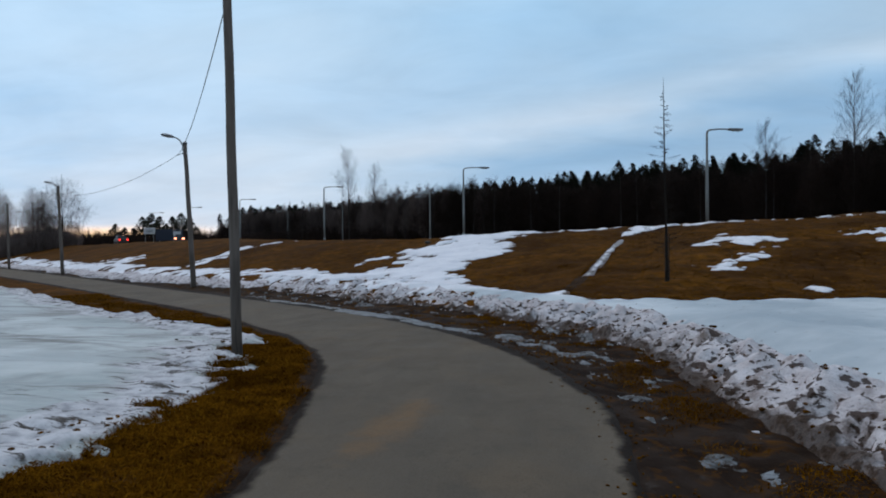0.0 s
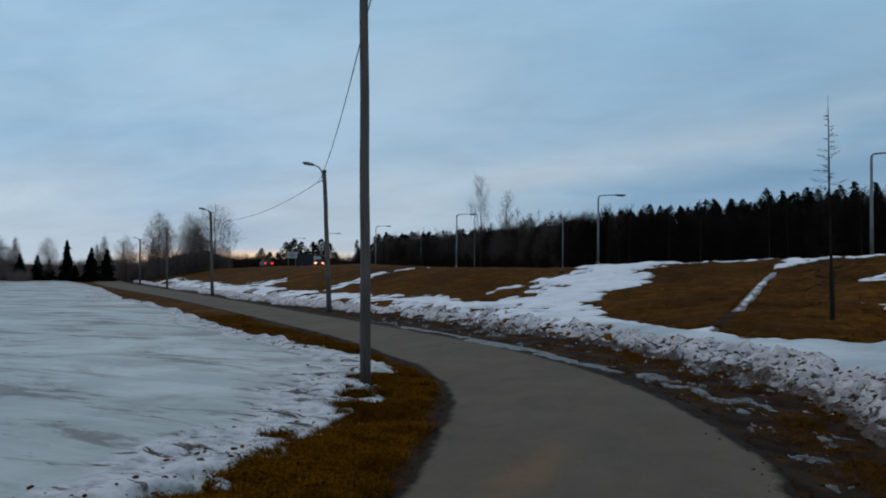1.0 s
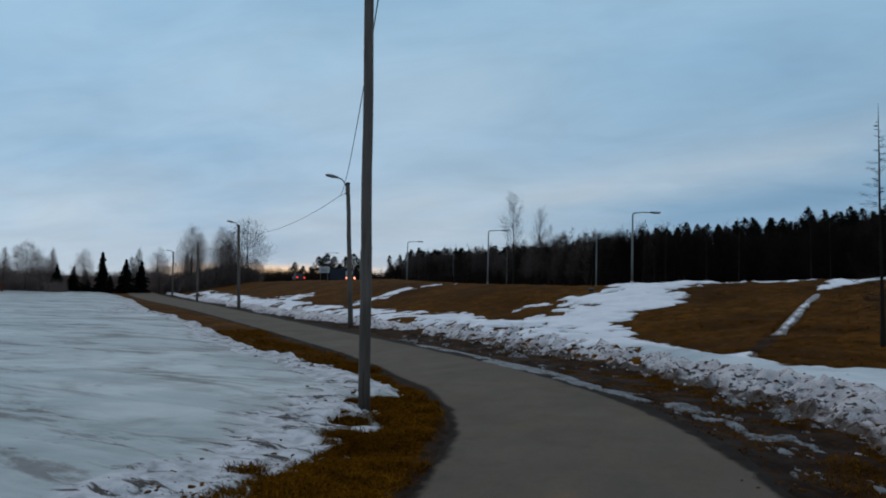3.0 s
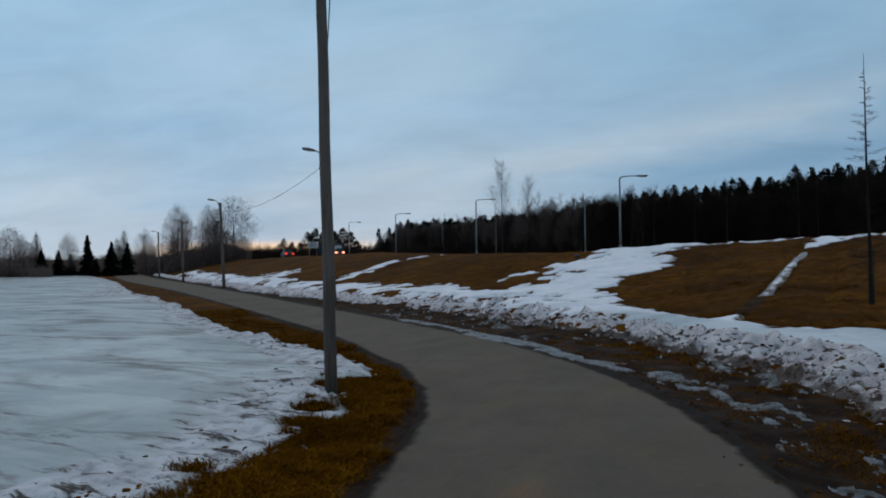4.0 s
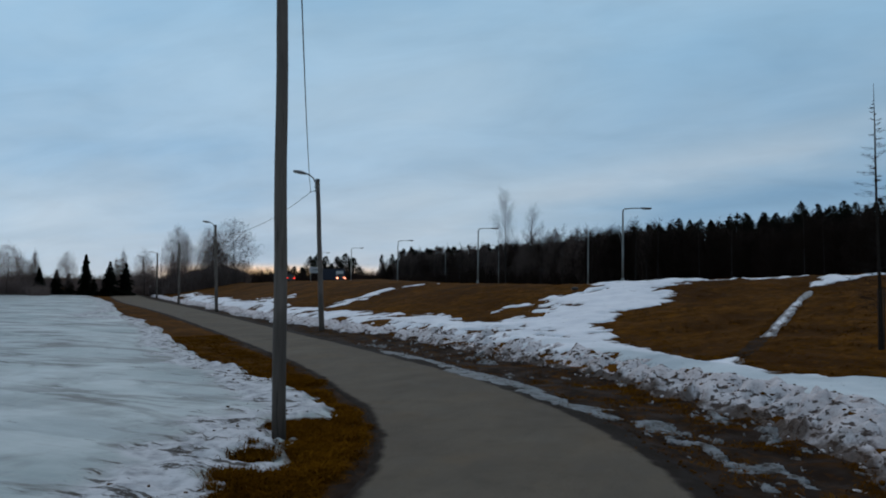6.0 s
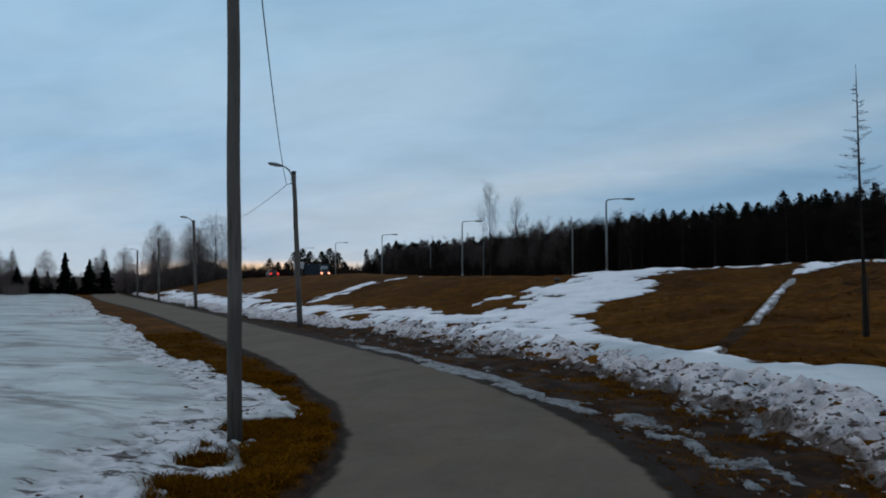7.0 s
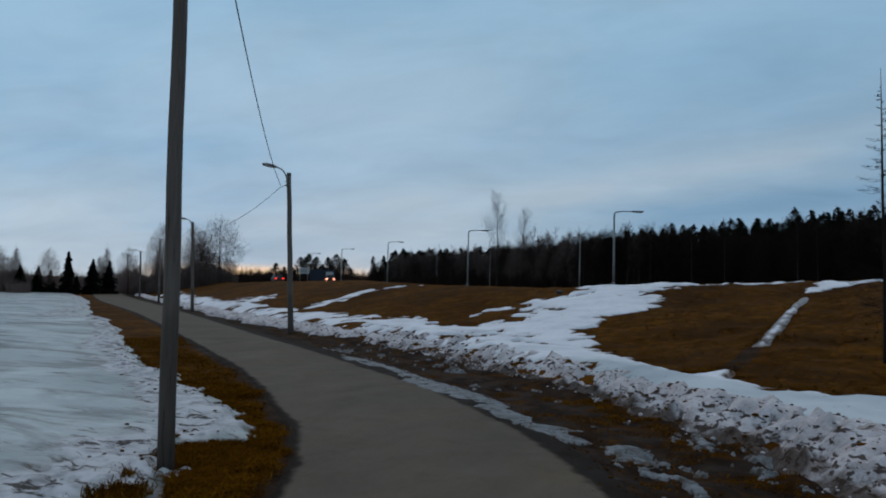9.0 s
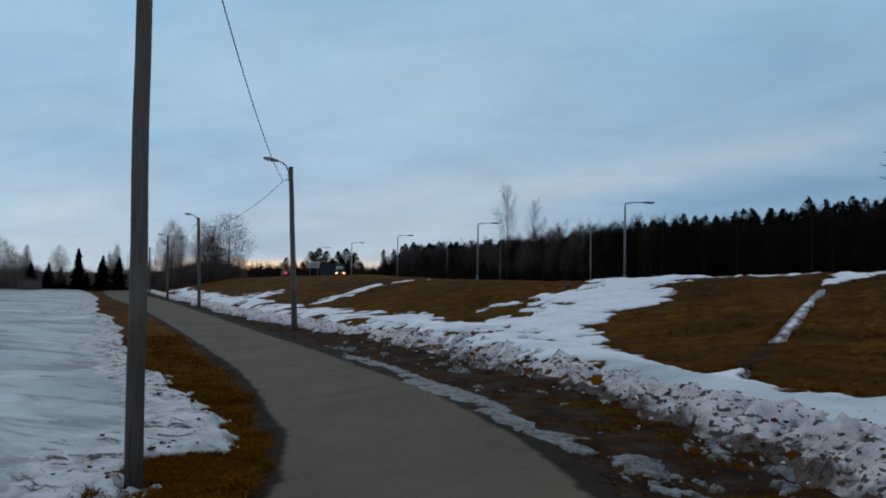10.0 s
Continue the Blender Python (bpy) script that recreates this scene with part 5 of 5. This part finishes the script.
def forest():
    rng = random.Random(12)
    kinds = [conifer("dark green conifer in the dense forest edge", "conifer", s, h, w, b, d, n)
             for s, h, w, b, d, n in ((1, 13, 2.3, 0.05, None, 760), (2, 13, 2.7, 0.08, None, 680), (3, 12, 2.9, 0.06, None, 680), (4, 12.6, 2.5, 0.05, None, 720), (5, 11.5, 3.0, 0.10, None, 680))]
    edge = [(78, 74), (35, 95), (26, 99), (11.7, 106.5), (-1.8, 119.5), (-12, 128), (-37, 160), (-66, 184), (-86, 190), (-101, 190)]
    line = smooth_line(edge, 1.0)
    s = np.concatenate([[0], np.cumsum(np.hypot(*np.diff(line, axis=0).T))])
    deep_v, deep_f, count = [], [], 0
    for row, (gap, back) in enumerate(((2.4, 0), (2.6, 2.5), (1.35, 5), (1.35, 8), (1.4, 11), (1.5, 14.5))):
        q = 0.0
        while q < s[-1]:
            x, y = np.interp(q, s, line[:, 0]), np.interp(q, s, line[:, 1])
            x, y = x + back * 0.55 + rng.uniform(-1.2, 1.2), y + back * 0.83 + rng.uniform(-1.5, 1.5)
            kind, sc, spin = rng.choice(kinds), rng.uniform(0.58, 0.82) if row < 2 else rng.uniform(0.81, 0.94), rng.uniform(0, 6.28)
            if row < 2:
                plant(kind, x, y, sc, spin, rng.uniform(0.9, 1.1))["group"] = "conifers of the forest edge"
            else:
                me = next(c for c in kind.children if c.name.startswith("crown")).data
                v = np.empty(len(me.vertices) * 3, np.float32)
                me.vertices.foreach_get("co", v)
                v = v.reshape(-1, 3) * sc
                c, w = math.cos(spin), math.sin(spin)
                deep_v.append(np.stack([c * v[:, 0] - w * v[:, 1] + x, w * v[:, 0] + c * v[:, 1] + y, v[:, 2] + ground_z(x, y)], -1))
                deep_f.append(np.arange(len(v)).reshape(-1, 3) + count)
                count += len(v)
            q += gap * rng.uniform(0.6, 1.4)
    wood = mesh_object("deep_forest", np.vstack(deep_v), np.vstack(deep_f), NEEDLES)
    tagged(wood, "dense dark conifer forest behind the first trees", "forest", kind="stuff")
    # pines silhouetted where the road runs out to the afterglow
    pines = [conifer("dark round-crowned pine against the afterglow beyond the road", "pine", sd, 8.5, 3.7, 0.06, None, 900) for sd in (8, 9)]
    for k, (b, d, tall) in enumerate([(-36.1, 188, 6.0), (-35.5, 190, 5.2), (-34.3, 188, 7.6), (-33.7, 186, 8.4), (-33.1, 190, 7.8), (-32.2, 190, 7.8), (-31.6, 188, 8.5), (-31.0, 190, 7.6), (-30.5, 192, 5.2),
                                      (-36.8, 195, 4.0), (-37.6, 198, 3.0), (-34.9, 195, 5.2), (-32.65, 195, 6.2), (-29.9, 200, 3.6), (-29.2, 200, 3.2), (-28.4, 200, 4.2), (-27.4, 200, 6.0), (-26.8, 202, 7.0), (-26.2, 200, 7.6), (-25.4, 200, 8.5)]):
        a = radians(b)
        plant(pines[k % 2], 2 + d * math.sin(a), 3 + d * math.cos(a), tall / 8.5, rng.uniform(0, 6), 1.0)["group"] = "pines against the afterglow"
    for ob in pines:
        drop_template(ob)
    # leafless birches before the wood
    birches = [bare_tree("birch", "leafless white-stemmed birch in front of the dark forest", "birch", sd, 12, 0.02, 3.0, 0.30, 30, 12, bark=BIRCH, twigs=DARK_TWIGS, upward=1.5, radius=0.006, twig_width=0.02) for sd in (21, 22, 23)]
    tall_birch = bare_tree("birch", "tall leafless birch with a wide airy crown", "birch", 24, 19.5, 0.01, 6.4, 0.40, 56, 36, bark=BIRCH, twigs=DARK_TWIGS, upward=1.4, radius=0.0065, twig_width=0.0075)
    for b, d, sc in [(-18.95, 150, 1.0), (-17.0, 150, 0.84), (12.5, 88, 0.65), (18.1, 86, 0.82), (20.6, 84, 0.7)]:
        a = radians(b)
        plant(tall_birch, 2 + d * math.sin(a), 1 + d * math.cos(a), sc, rng.uniform(0, 6))["group"] = "birches along the forest"
    drop_template(tall_birch)
    for b, d, sc in [(-23.5, 160, 0.8), (-16.2, 130, 0.95), (-14.6, 128, 0.9), (-9.2, 112, 0.85), (-8.4, 112, 0.8), (-7.6, 113, 0.85), (-12.4, 120, 0.8), (-2.5, 102, 0.8), (2.2, 98, 0.85),
                     (13.0, 88, 0.9), (15.4, 88, 0.8), (17.2, 90, 0.95), (-22.5, 165, 0.85), (-26.5, 170, 0.55), (-19.5, 140, 0.8), (3.4, 97, 0.7), (-4.7, 104, 0.7), (8.0, 90, 0.75)]:
        a = radians(b)
        plant(birches[int(d) % 3], 2 + d * math.sin(a), 1 + d * math.cos(a), sc, rng.uniform(0, 6))["group"] = "birches along the forest"
    for k in range(46):
        a = radians(-13 - 14.5 * (k + rng.random()) / 46)
        d = 2 + np.interp(math.degrees(a), [-28, -21, -14, -12], [182, 186, 152, 146]) - rng.uniform(0, 14)
        plant(birches[k % 3], 2 + d * math.sin(a), 1 + d * math.cos(a), rng.uniform(0.55, 0.8) * float(np.interp(math.degrees(a), [-27.5, -22], [0.55, 1])), rng.uniform(0, 6))["group"] = "birches along the forest"
    dusk_trees = [hazy_tree("bare_tree", "leafless brown tree at the forest edge", "tree", sd, 10, w, "oval", n, tw, GREY_BARK, 18, 0.019, 0.03) for sd, w, n, tw in ((25, 2.3, 6000, TWIGS), (26, 2.6, 5200, DARK_TWIGS), (27, 1.9, 5000, TWIGS), (28, 2.4, 4600, DARK_TWIGS))]
    for k in range(150):
        u = (k + rng.random()) / 150
        b = -28.8 + 53 * u ** 1.25
        d = np.interp(b, [-28.8, -25, -21, -12, -1, 6, 14, 24], [184, 183, 180, 126, 113, 101, 93, 84]) - rng.uniform(0, 5)
        size = rng.uniform(0.74, 1.0) * float(np.interp(b, [-28.8, -26.5, -22, -15, -9, -4], [0.6, 0.95, 1.15, 1.18, 1.1, 1.0]))
        dark = rng.random() < np.interp(b, [-16, -4], [0.15, 1.0])
        plant(dusk_trees[2 * (k % 2) + int(dark)], 2 + d * math.sin(radians(b)), 1 + d * math.cos(radians(b)), size, rng.uniform(0, 6))["group"] = "bare trees along the forest"
    scrub = thicket(63, 5.0, 3.0, 260, DARK_TWIGS)
    for k in range(34):
        a = radians(-10 - 17 * (k + rng.random()) / 34)
        d = np.interp(math.degrees(a), [-28, -21, -14, -10], [178, 180, 148, 128]) - rng.uniform(2, 12)
        ob = plant(scrub, 2 + d * math.sin(a), 1 + d * math.cos(a), rng.uniform(1.4, 2.1) * float(np.interp(math.degrees(a), [-27, -22], [0.6, 1])), rng.uniform(0, 6), 1.1)
        ob["label"], ob["group"] = "leafless brown scrub along the forest edge", "scrub along the forest"
    for k in range(26):
        b = -38.5 + 9.6 * (k + rng.random()) / 26
        d = rng.uniform(160, 182)
        ob = plant(scrub, 2 + d * math.sin(radians(b)), 3 + d * math.cos(radians(b)), rng.uniform(1.2, 1.9), rng.uniform(0, 6), 1.0)
        ob["label"], ob["group"] = "dark leafless scrub under the pines by the road", "scrub along the forest"
    for ob in kinds + birches + dusk_trees + [scrub]:
        drop_template(ob)


def field_edge_trees():
    rng = random.Random(31)
    spruces = [conifer("small dark green spruce at the edge of the snow field", "spruce", sd, 4.2, w, 0.01, 0.38, 11.0) for sd, w in ((41, 1.25), (42, 1.75))]
    for b, d, tall, k in [(-50.14, 103, 5.3, 0), (-48.6, 101, 4.4, 1), (-47.55, 102, 4.3, 1), (-53.0, 103, 3.5, 1), (-51.95, 104, 3.4, 1), (-49.6, 103, 2.4, 1), (-51.2, 105, 3.0, 1), (-62, 100, 3.8, 1)]:
        a = radians(b)
        plant(spruces[k], 2 + d * math.sin(a), 3 + d * math.cos(a), tall / 4.2, rng.uniform(0, 6))
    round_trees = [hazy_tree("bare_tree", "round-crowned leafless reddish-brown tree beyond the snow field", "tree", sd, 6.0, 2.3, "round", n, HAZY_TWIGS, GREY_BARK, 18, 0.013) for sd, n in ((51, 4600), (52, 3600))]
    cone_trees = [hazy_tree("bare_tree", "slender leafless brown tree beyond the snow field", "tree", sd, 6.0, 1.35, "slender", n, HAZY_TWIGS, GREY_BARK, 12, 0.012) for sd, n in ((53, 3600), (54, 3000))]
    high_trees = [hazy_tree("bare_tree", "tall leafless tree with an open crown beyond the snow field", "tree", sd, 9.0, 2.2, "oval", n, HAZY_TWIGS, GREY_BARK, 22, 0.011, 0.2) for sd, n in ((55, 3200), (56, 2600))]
    open_tree = hazy_tree("bare_tree", "leafless tree with spreading dark limbs beside the path", "tree", 57, 9.0, 3.4, "round", 3400, GREY_BARK, GREY_BARK, 34, 0.012, 0.22, 0.011)
    for kinds, places in ((round_trees, [(-54.9, 104, 6.6), (-53.95, 106, 5.0), (-46.1, 108, 4.4), (-60.5, 104, 5.8), (-43.9, 107, 4.6), (-45.2, 106, 4.6), (-41.5, 106, 6.0), (-40.6, 107, 4.6), (-39.4, 103, 3.4)]),
                          (cone_trees, [(-57.8, 103, 5.8), (-56.2, 103, 5.9), (-53.3, 104, 5.9), (-47.75, 104, 6.4), (-48.2, 106, 5.2), (-44.4, 106, 6.0)]),
                          (high_trees, [(-44.1, 103, 9.4), (-43.5, 104, 8.0), (-51.35, 104, 6.0), (-46.3, 104, 6.6), (-41.9, 104, 8.6), (-41.3, 106, 7.8)]),
                          ([open_tree], [(-40.1, 101, 9.0)])):
        for k, (b, d, tall) in enumerate(places):
            a = radians(b)
            plant(kinds[k % len(kinds)], 2 + d * math.sin(a), 3 + d * math.cos(a), tall / (9.4 if kinds[0] in high_trees + [open_tree] else 6.3), rng.uniform(0, 6))["group"] = "bare trees round the field"
    bare = round_trees + cone_trees + high_trees + [open_tree]
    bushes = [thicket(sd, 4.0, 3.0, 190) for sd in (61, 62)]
    for k in range(42):
        b = -39.2 - 7.2 * rng.random() if k < 26 else -53 - 7 * rng.random()
        d = rng.uniform(100, 112)
        a = radians(b)
        size = rng.uniform(0.6, 1.2) * np.interp(b, [-46, -44, -41, -39.2], [0.6, 0.9, 0.9, 0.5]) if k < 26 else rng.uniform(0.5, 0.9)
        plant(bushes[k % 2], 2 + d * math.sin(a), 3 + d * math.cos(a), float(size), rng.uniform(0, 6))["group"] = "thickets round the field"
    dark_bush = thicket(64, 5.0, 3.0, 330, TWIGS)
    for k in range(22):
        b = -45.2 + 5.6 * (k + rng.random()) / 22
        d = rng.uniform(98, 106)
        ob = plant(dark_bush, 2 + d * math.sin(radians(b)), 3 + d * math.cos(radians(b)), rng.uniform(0.85, 1.2) * float(np.interp(b, [-45.2, -44, -41, -39.6], [0.6, 0.9, 1.05, 0.7])), rng.uniform(0, 6))
        ob["label"], ob["group"] = "dense dark brown bushes below the bare trees", "thickets round the field"
    for k in range(56):
        a, d = radians(-46.2 - 17 * (k + rng.random()) / 56), rng.uniform(107, 125)
        plant(bushes[k % 2], 2 + d * math.sin(a), 3 + d * math.cos(a), rng.uniform(0.2, 0.6), rng.uniform(0, 6))["group"] = "thickets round the field"
    for k in range(110):
        a, d = radians(-36 - 33 * (k + rng.random()) / 110), rng.uniform(170, 230)
        ob = plant(bushes[k % 2], 2 + d * math.sin(a), 3 + d * math.cos(a), rng.uniform(0.5, 1.7), rng.uniform(0, 6))
        ob["label"], ob["group"] = "hazy brown far woodland on the horizon", "far woodland"
    for ob in spruces + bare + bushes + [dark_bush]:
        drop_template(ob)


def larch():
    rng = random.Random(77)
    thing = new("young_larch")
    x, y, hgt = 3.85, 17.5, 4.92
    thing.matrix_world = Matrix.Translation((x, y, ground_z(x, y) - 0.05))
    trunk = tube([(0, 0, -0.1), (0.0, 0, 0.3), (-0.02, 0, 1.4), (-0.05, 0, 2.8), (-0.06, 0, 4.1), (-0.07, 0, hgt)], [0.050, 0.038, 0.030, 0.021, 0.011, 0.003], 10)
    part("trunk", trunk, GREY_BARK, thing, smooth=True)
    for k in range(70):
        f = 0.14 + 0.80 * (k + rng.random()) / 70
        a, ln = rng.uniform(0, math.tau), 0.80 * (1.03 - f) ** 1.0 * rng.uniform(0.6, 1.15)
        p = Vector((-0.07 * f, 0, hgt * f))
        d = Vector((math.cos(a), math.sin(a), 0))
        q, r = p + d * ln * 0.5 + Vector((0, 0, -0.06 * ln)), p + d * ln + Vector((0, 0, 0.16 * ln))
        bm = tube([p, q, r], [0.0042, 0.0028, 0.001], 4)
        for _ in range(22):
            u = rng.uniform(0.2, 0.98)
            s = p.lerp(r, u)
            e = s + Vector((rng.uniform(-1, 1), rng.uniform(-1, 1), rng.uniform(-0.4, 0.6))).normalized() * ln * 0.3
            w = Vector((0, 0, 0.0028))
            v = [bm.verts.new(c) for c in (s - w, s + w, e)]
            bm.faces.new(v)
        part("branch", bm, GREY_BARK, thing)
    tagged(thing, "slender leafless young larch on the grassy slope", "tree")


def tree_guard():
    x, y = 3.85, 17.5
    guard = new("tree_guard")
    guard.matrix_world = Matrix.Translation((x, y, ground_z(x, y) - 0.04))
    for k in range(10):
        a = k * math.tau / 10
        p = Vector((0.055 * math.cos(a), 0.055 * math.sin(a), 0))
        part("upright_wire", tube([p, p * 0.96 + Vector((0, 0, 0.6)), p * 1.05 + Vector((0, 0, 1.15))], [0.0032] * 3, 5), RUST, guard)
    for k in range(12):
        z = 0.06 + k * 0.094
        part("hoop_wire", tube([(0.057 * math.cos(i * math.tau / 16), 0.057 * math.sin(i * math.tau / 16), z) for i in range(17)], [0.003] * 17, 4), RUST, guard)
    tagged(guard, "rusty brown wire mesh guard round the young larch's stem", "tree guard")


forest()
field_edge_trees()
larch()
tree_guard()

# ---- far things by the road and the field ----
WHITE_PANEL = mat_plain("white_sign_sheet", (0.42, 0.43, 0.44), 0.5, vary=0.12)
BLUE_PANEL = mat_plain("blue_sign_sheet", (0.008, 0.013, 0.028), 0.5, vary=0.12)
CAR_PAINT = mat_plain("dark_grey_car_paint", (0.016, 0.017, 0.02), 0.4, 0.1)
RED_BOARD = mat_plain("red_painted_boards", (0.11, 0.030, 0.020), 0.85)
ROOFING = mat_plain("dark_roofing_felt", (0.035, 0.033, 0.032), 0.95)
GLASS = mat_glass()
TAIL, AMBER = mat_lamp("lit_tail_lamp", (1.0, 0.03, 0.015), 2.2), mat_lamp("lit_amber_lamp", (1.0, 0.27, 0.14), 6.5)


def far_spot(bearing, distance):
    a = radians(bearing)
    return 2 + distance * math.sin(a), 3 + distance * math.cos(a)


def road_sign(bearing, distance, width, height, low, blue):
    x, y = far_spot(bearing, distance)
    thing = new("road_sign")
    thing.matrix_world = Matrix.Translation((x, y, ground_z(x, y))) @ Matrix.Rotation(-radians(bearing), 4, "Z")
    for s in (-1, 1):
        part("post", tube([(s * width * 0.36, 0.06, -0.2), (s * width * 0.36, 0.06, low + height)], [0.05, 0.05], 10), GALV, thing, smooth=True)
    panel = part("panel", block((width, 0.04, height), (0, 0, low + height / 2), 0.012), BLUE_PANEL if blue else WHITE_PANEL, thing)
    if blue:
        part("white_field", block((width * 0.28, 0.02, height * 0.42), (width * 0.28, -0.035, low + height * 0.6), 0.004), WHITE_PANEL, panel, "white field on the blue panel")
    else:
        for k in range(2):
            part("text_bar", block((width * 0.6, 0.01, height * 0.1), (0, -0.03, low + height * (0.36 + 0.28 * k)), 0.0), DARK_METAL, panel)
    tagged(thing, "blue road sign with a white field on steel posts" if blue else "white road sign on two steel posts", "road sign")


road_sign(-34.0, 146, 2.0, 1.15, 2.0, False)
road_sign(-32.6, 150, 5.0, 2.2, 0.9, True)


def car(bearing, distance, turn, lamp):
    x, y = far_spot(bearing, distance)
    thing = new("car")
    thing.matrix_world = Matrix.Translation((x, y, ground_z(x, y) + 0.16)) @ Matrix.Rotation(turn, 4, "Z")
    bm = block((1.78, 4.3, 0.62), (0, 0, 0.58), 0.12)
    body = part("body", bm, CAR_PAINT, thing, smooth=False)
    cab = block((1.6, 2.4, 0.62), (0, 0.15, 1.15), 0.10)
    for v in cab.verts:
        if v.co.z > 1.15:
            v.co.x *= 0.82
            v.co.y = 0.15 + (v.co.y - 0.15) * 0.72
    part("cabin", cab, GLASS, thing, "dark windows")
    part("roof", block((1.26, 1.6, 0.06), (0, 0.15, 1.48), 0.025), CAR_PAINT, thing)
    for sx in (-1, 1):
        for sy in (-1.32, 1.3):
            w = part("wheel", tube([(sx * 0.70, sy, 0.32), (sx * 0.90, sy, 0.32)], [0.32, 0.32], 18), RUBBER, thing)
            part("rim", tube([(sx * 0.895, sy, 0.32), (sx * 0.915, sy, 0.32)], [0.2, 0.19], 14), GALV, w)
        part("lamp", block((0.36, 0.06, 0.20), (sx * 0.66, -2.13, 0.74), 0.02), lamp, body)
    part("bumper", block((1.7, 0.12, 0.22), (0, -2.14, 0.42), 0.05), DARK_METAL, body)
    tagged(thing, "dark car standing on the road with its lamps lit", "car")


car(-32.0, 138, radians(33), AMBER)
car(-35.95, 142, radians(46), TAIL)


def shed():
    x, y = far_spot(-59.6, 100)
    thing = new("red_shed")
    thing.matrix_world = Matrix.Translation((x, y, ground_z(x, y))) @ Matrix.Rotation(radians(57), 4, "Z")
    body = part("wall", block((7.4, 5, 3.0), (0, 0, 1.45), 0.02), RED_BOARD, thing)
    for k in range(25):
        part("board", block((0.26, 0.03, 2.9), (-3.52 + k * 0.292, -2.512, 1.45), 0.004), RED_BOARD, body)
    bm = bmesh.new()
    pts = [(-3.9, -2.9, 2.86), (3.9, -2.9, 2.86), (3.9, 0, 3.5), (-3.9, 0, 3.5), (-3.9, 2.9, 2.86), (3.9, 2.9, 2.86)]
    lo, hi = [bm.verts.new(p) for p in pts], [bm.verts.new((p[0], p[1], p[2] + 0.14)) for p in pts]
    for s in (lo, hi):
        bm.faces.new((s[0], s[1], s[2], s[3]))
        bm.faces.new((s[3], s[2], s[5], s[4]))
    for a, b in ((0, 1), (1, 2), (2, 5), (5, 4), (4, 3), (3, 0)):
        bm.faces.new((lo[a], lo[b], hi[b], hi[a]))
    bmesh.ops.recalc_face_normals(bm, faces=bm.faces)
    part("roof", bm, ROOFING, thing, "dark felt roof")
    tagged(thing, "red-painted wooden shed among the trees", "shed")
    # a low board fence runs on from its corner
    x, y = far_spot(-56.85, 99)
    fence = new("board_fence")
    fence.matrix_world = Matrix.Translation((x, y, ground_z(x, y))) @ Matrix.Rotation(radians(57), 4, "Z")
    for k in range(11):
        part("board", block((0.17, 0.03, 1.0), (-0.95 + k * 0.19, 0, 0.5), 0.004), RED_BOARD, fence)
    for k in (0.3, 0.8):
        part("rail", block((2.1, 0.05, 0.09), (0, 0.04, k), 0.006), RED_BOARD, fence)
    tagged(fence, "low red-painted board fence beside the shed", "fence")


shed()
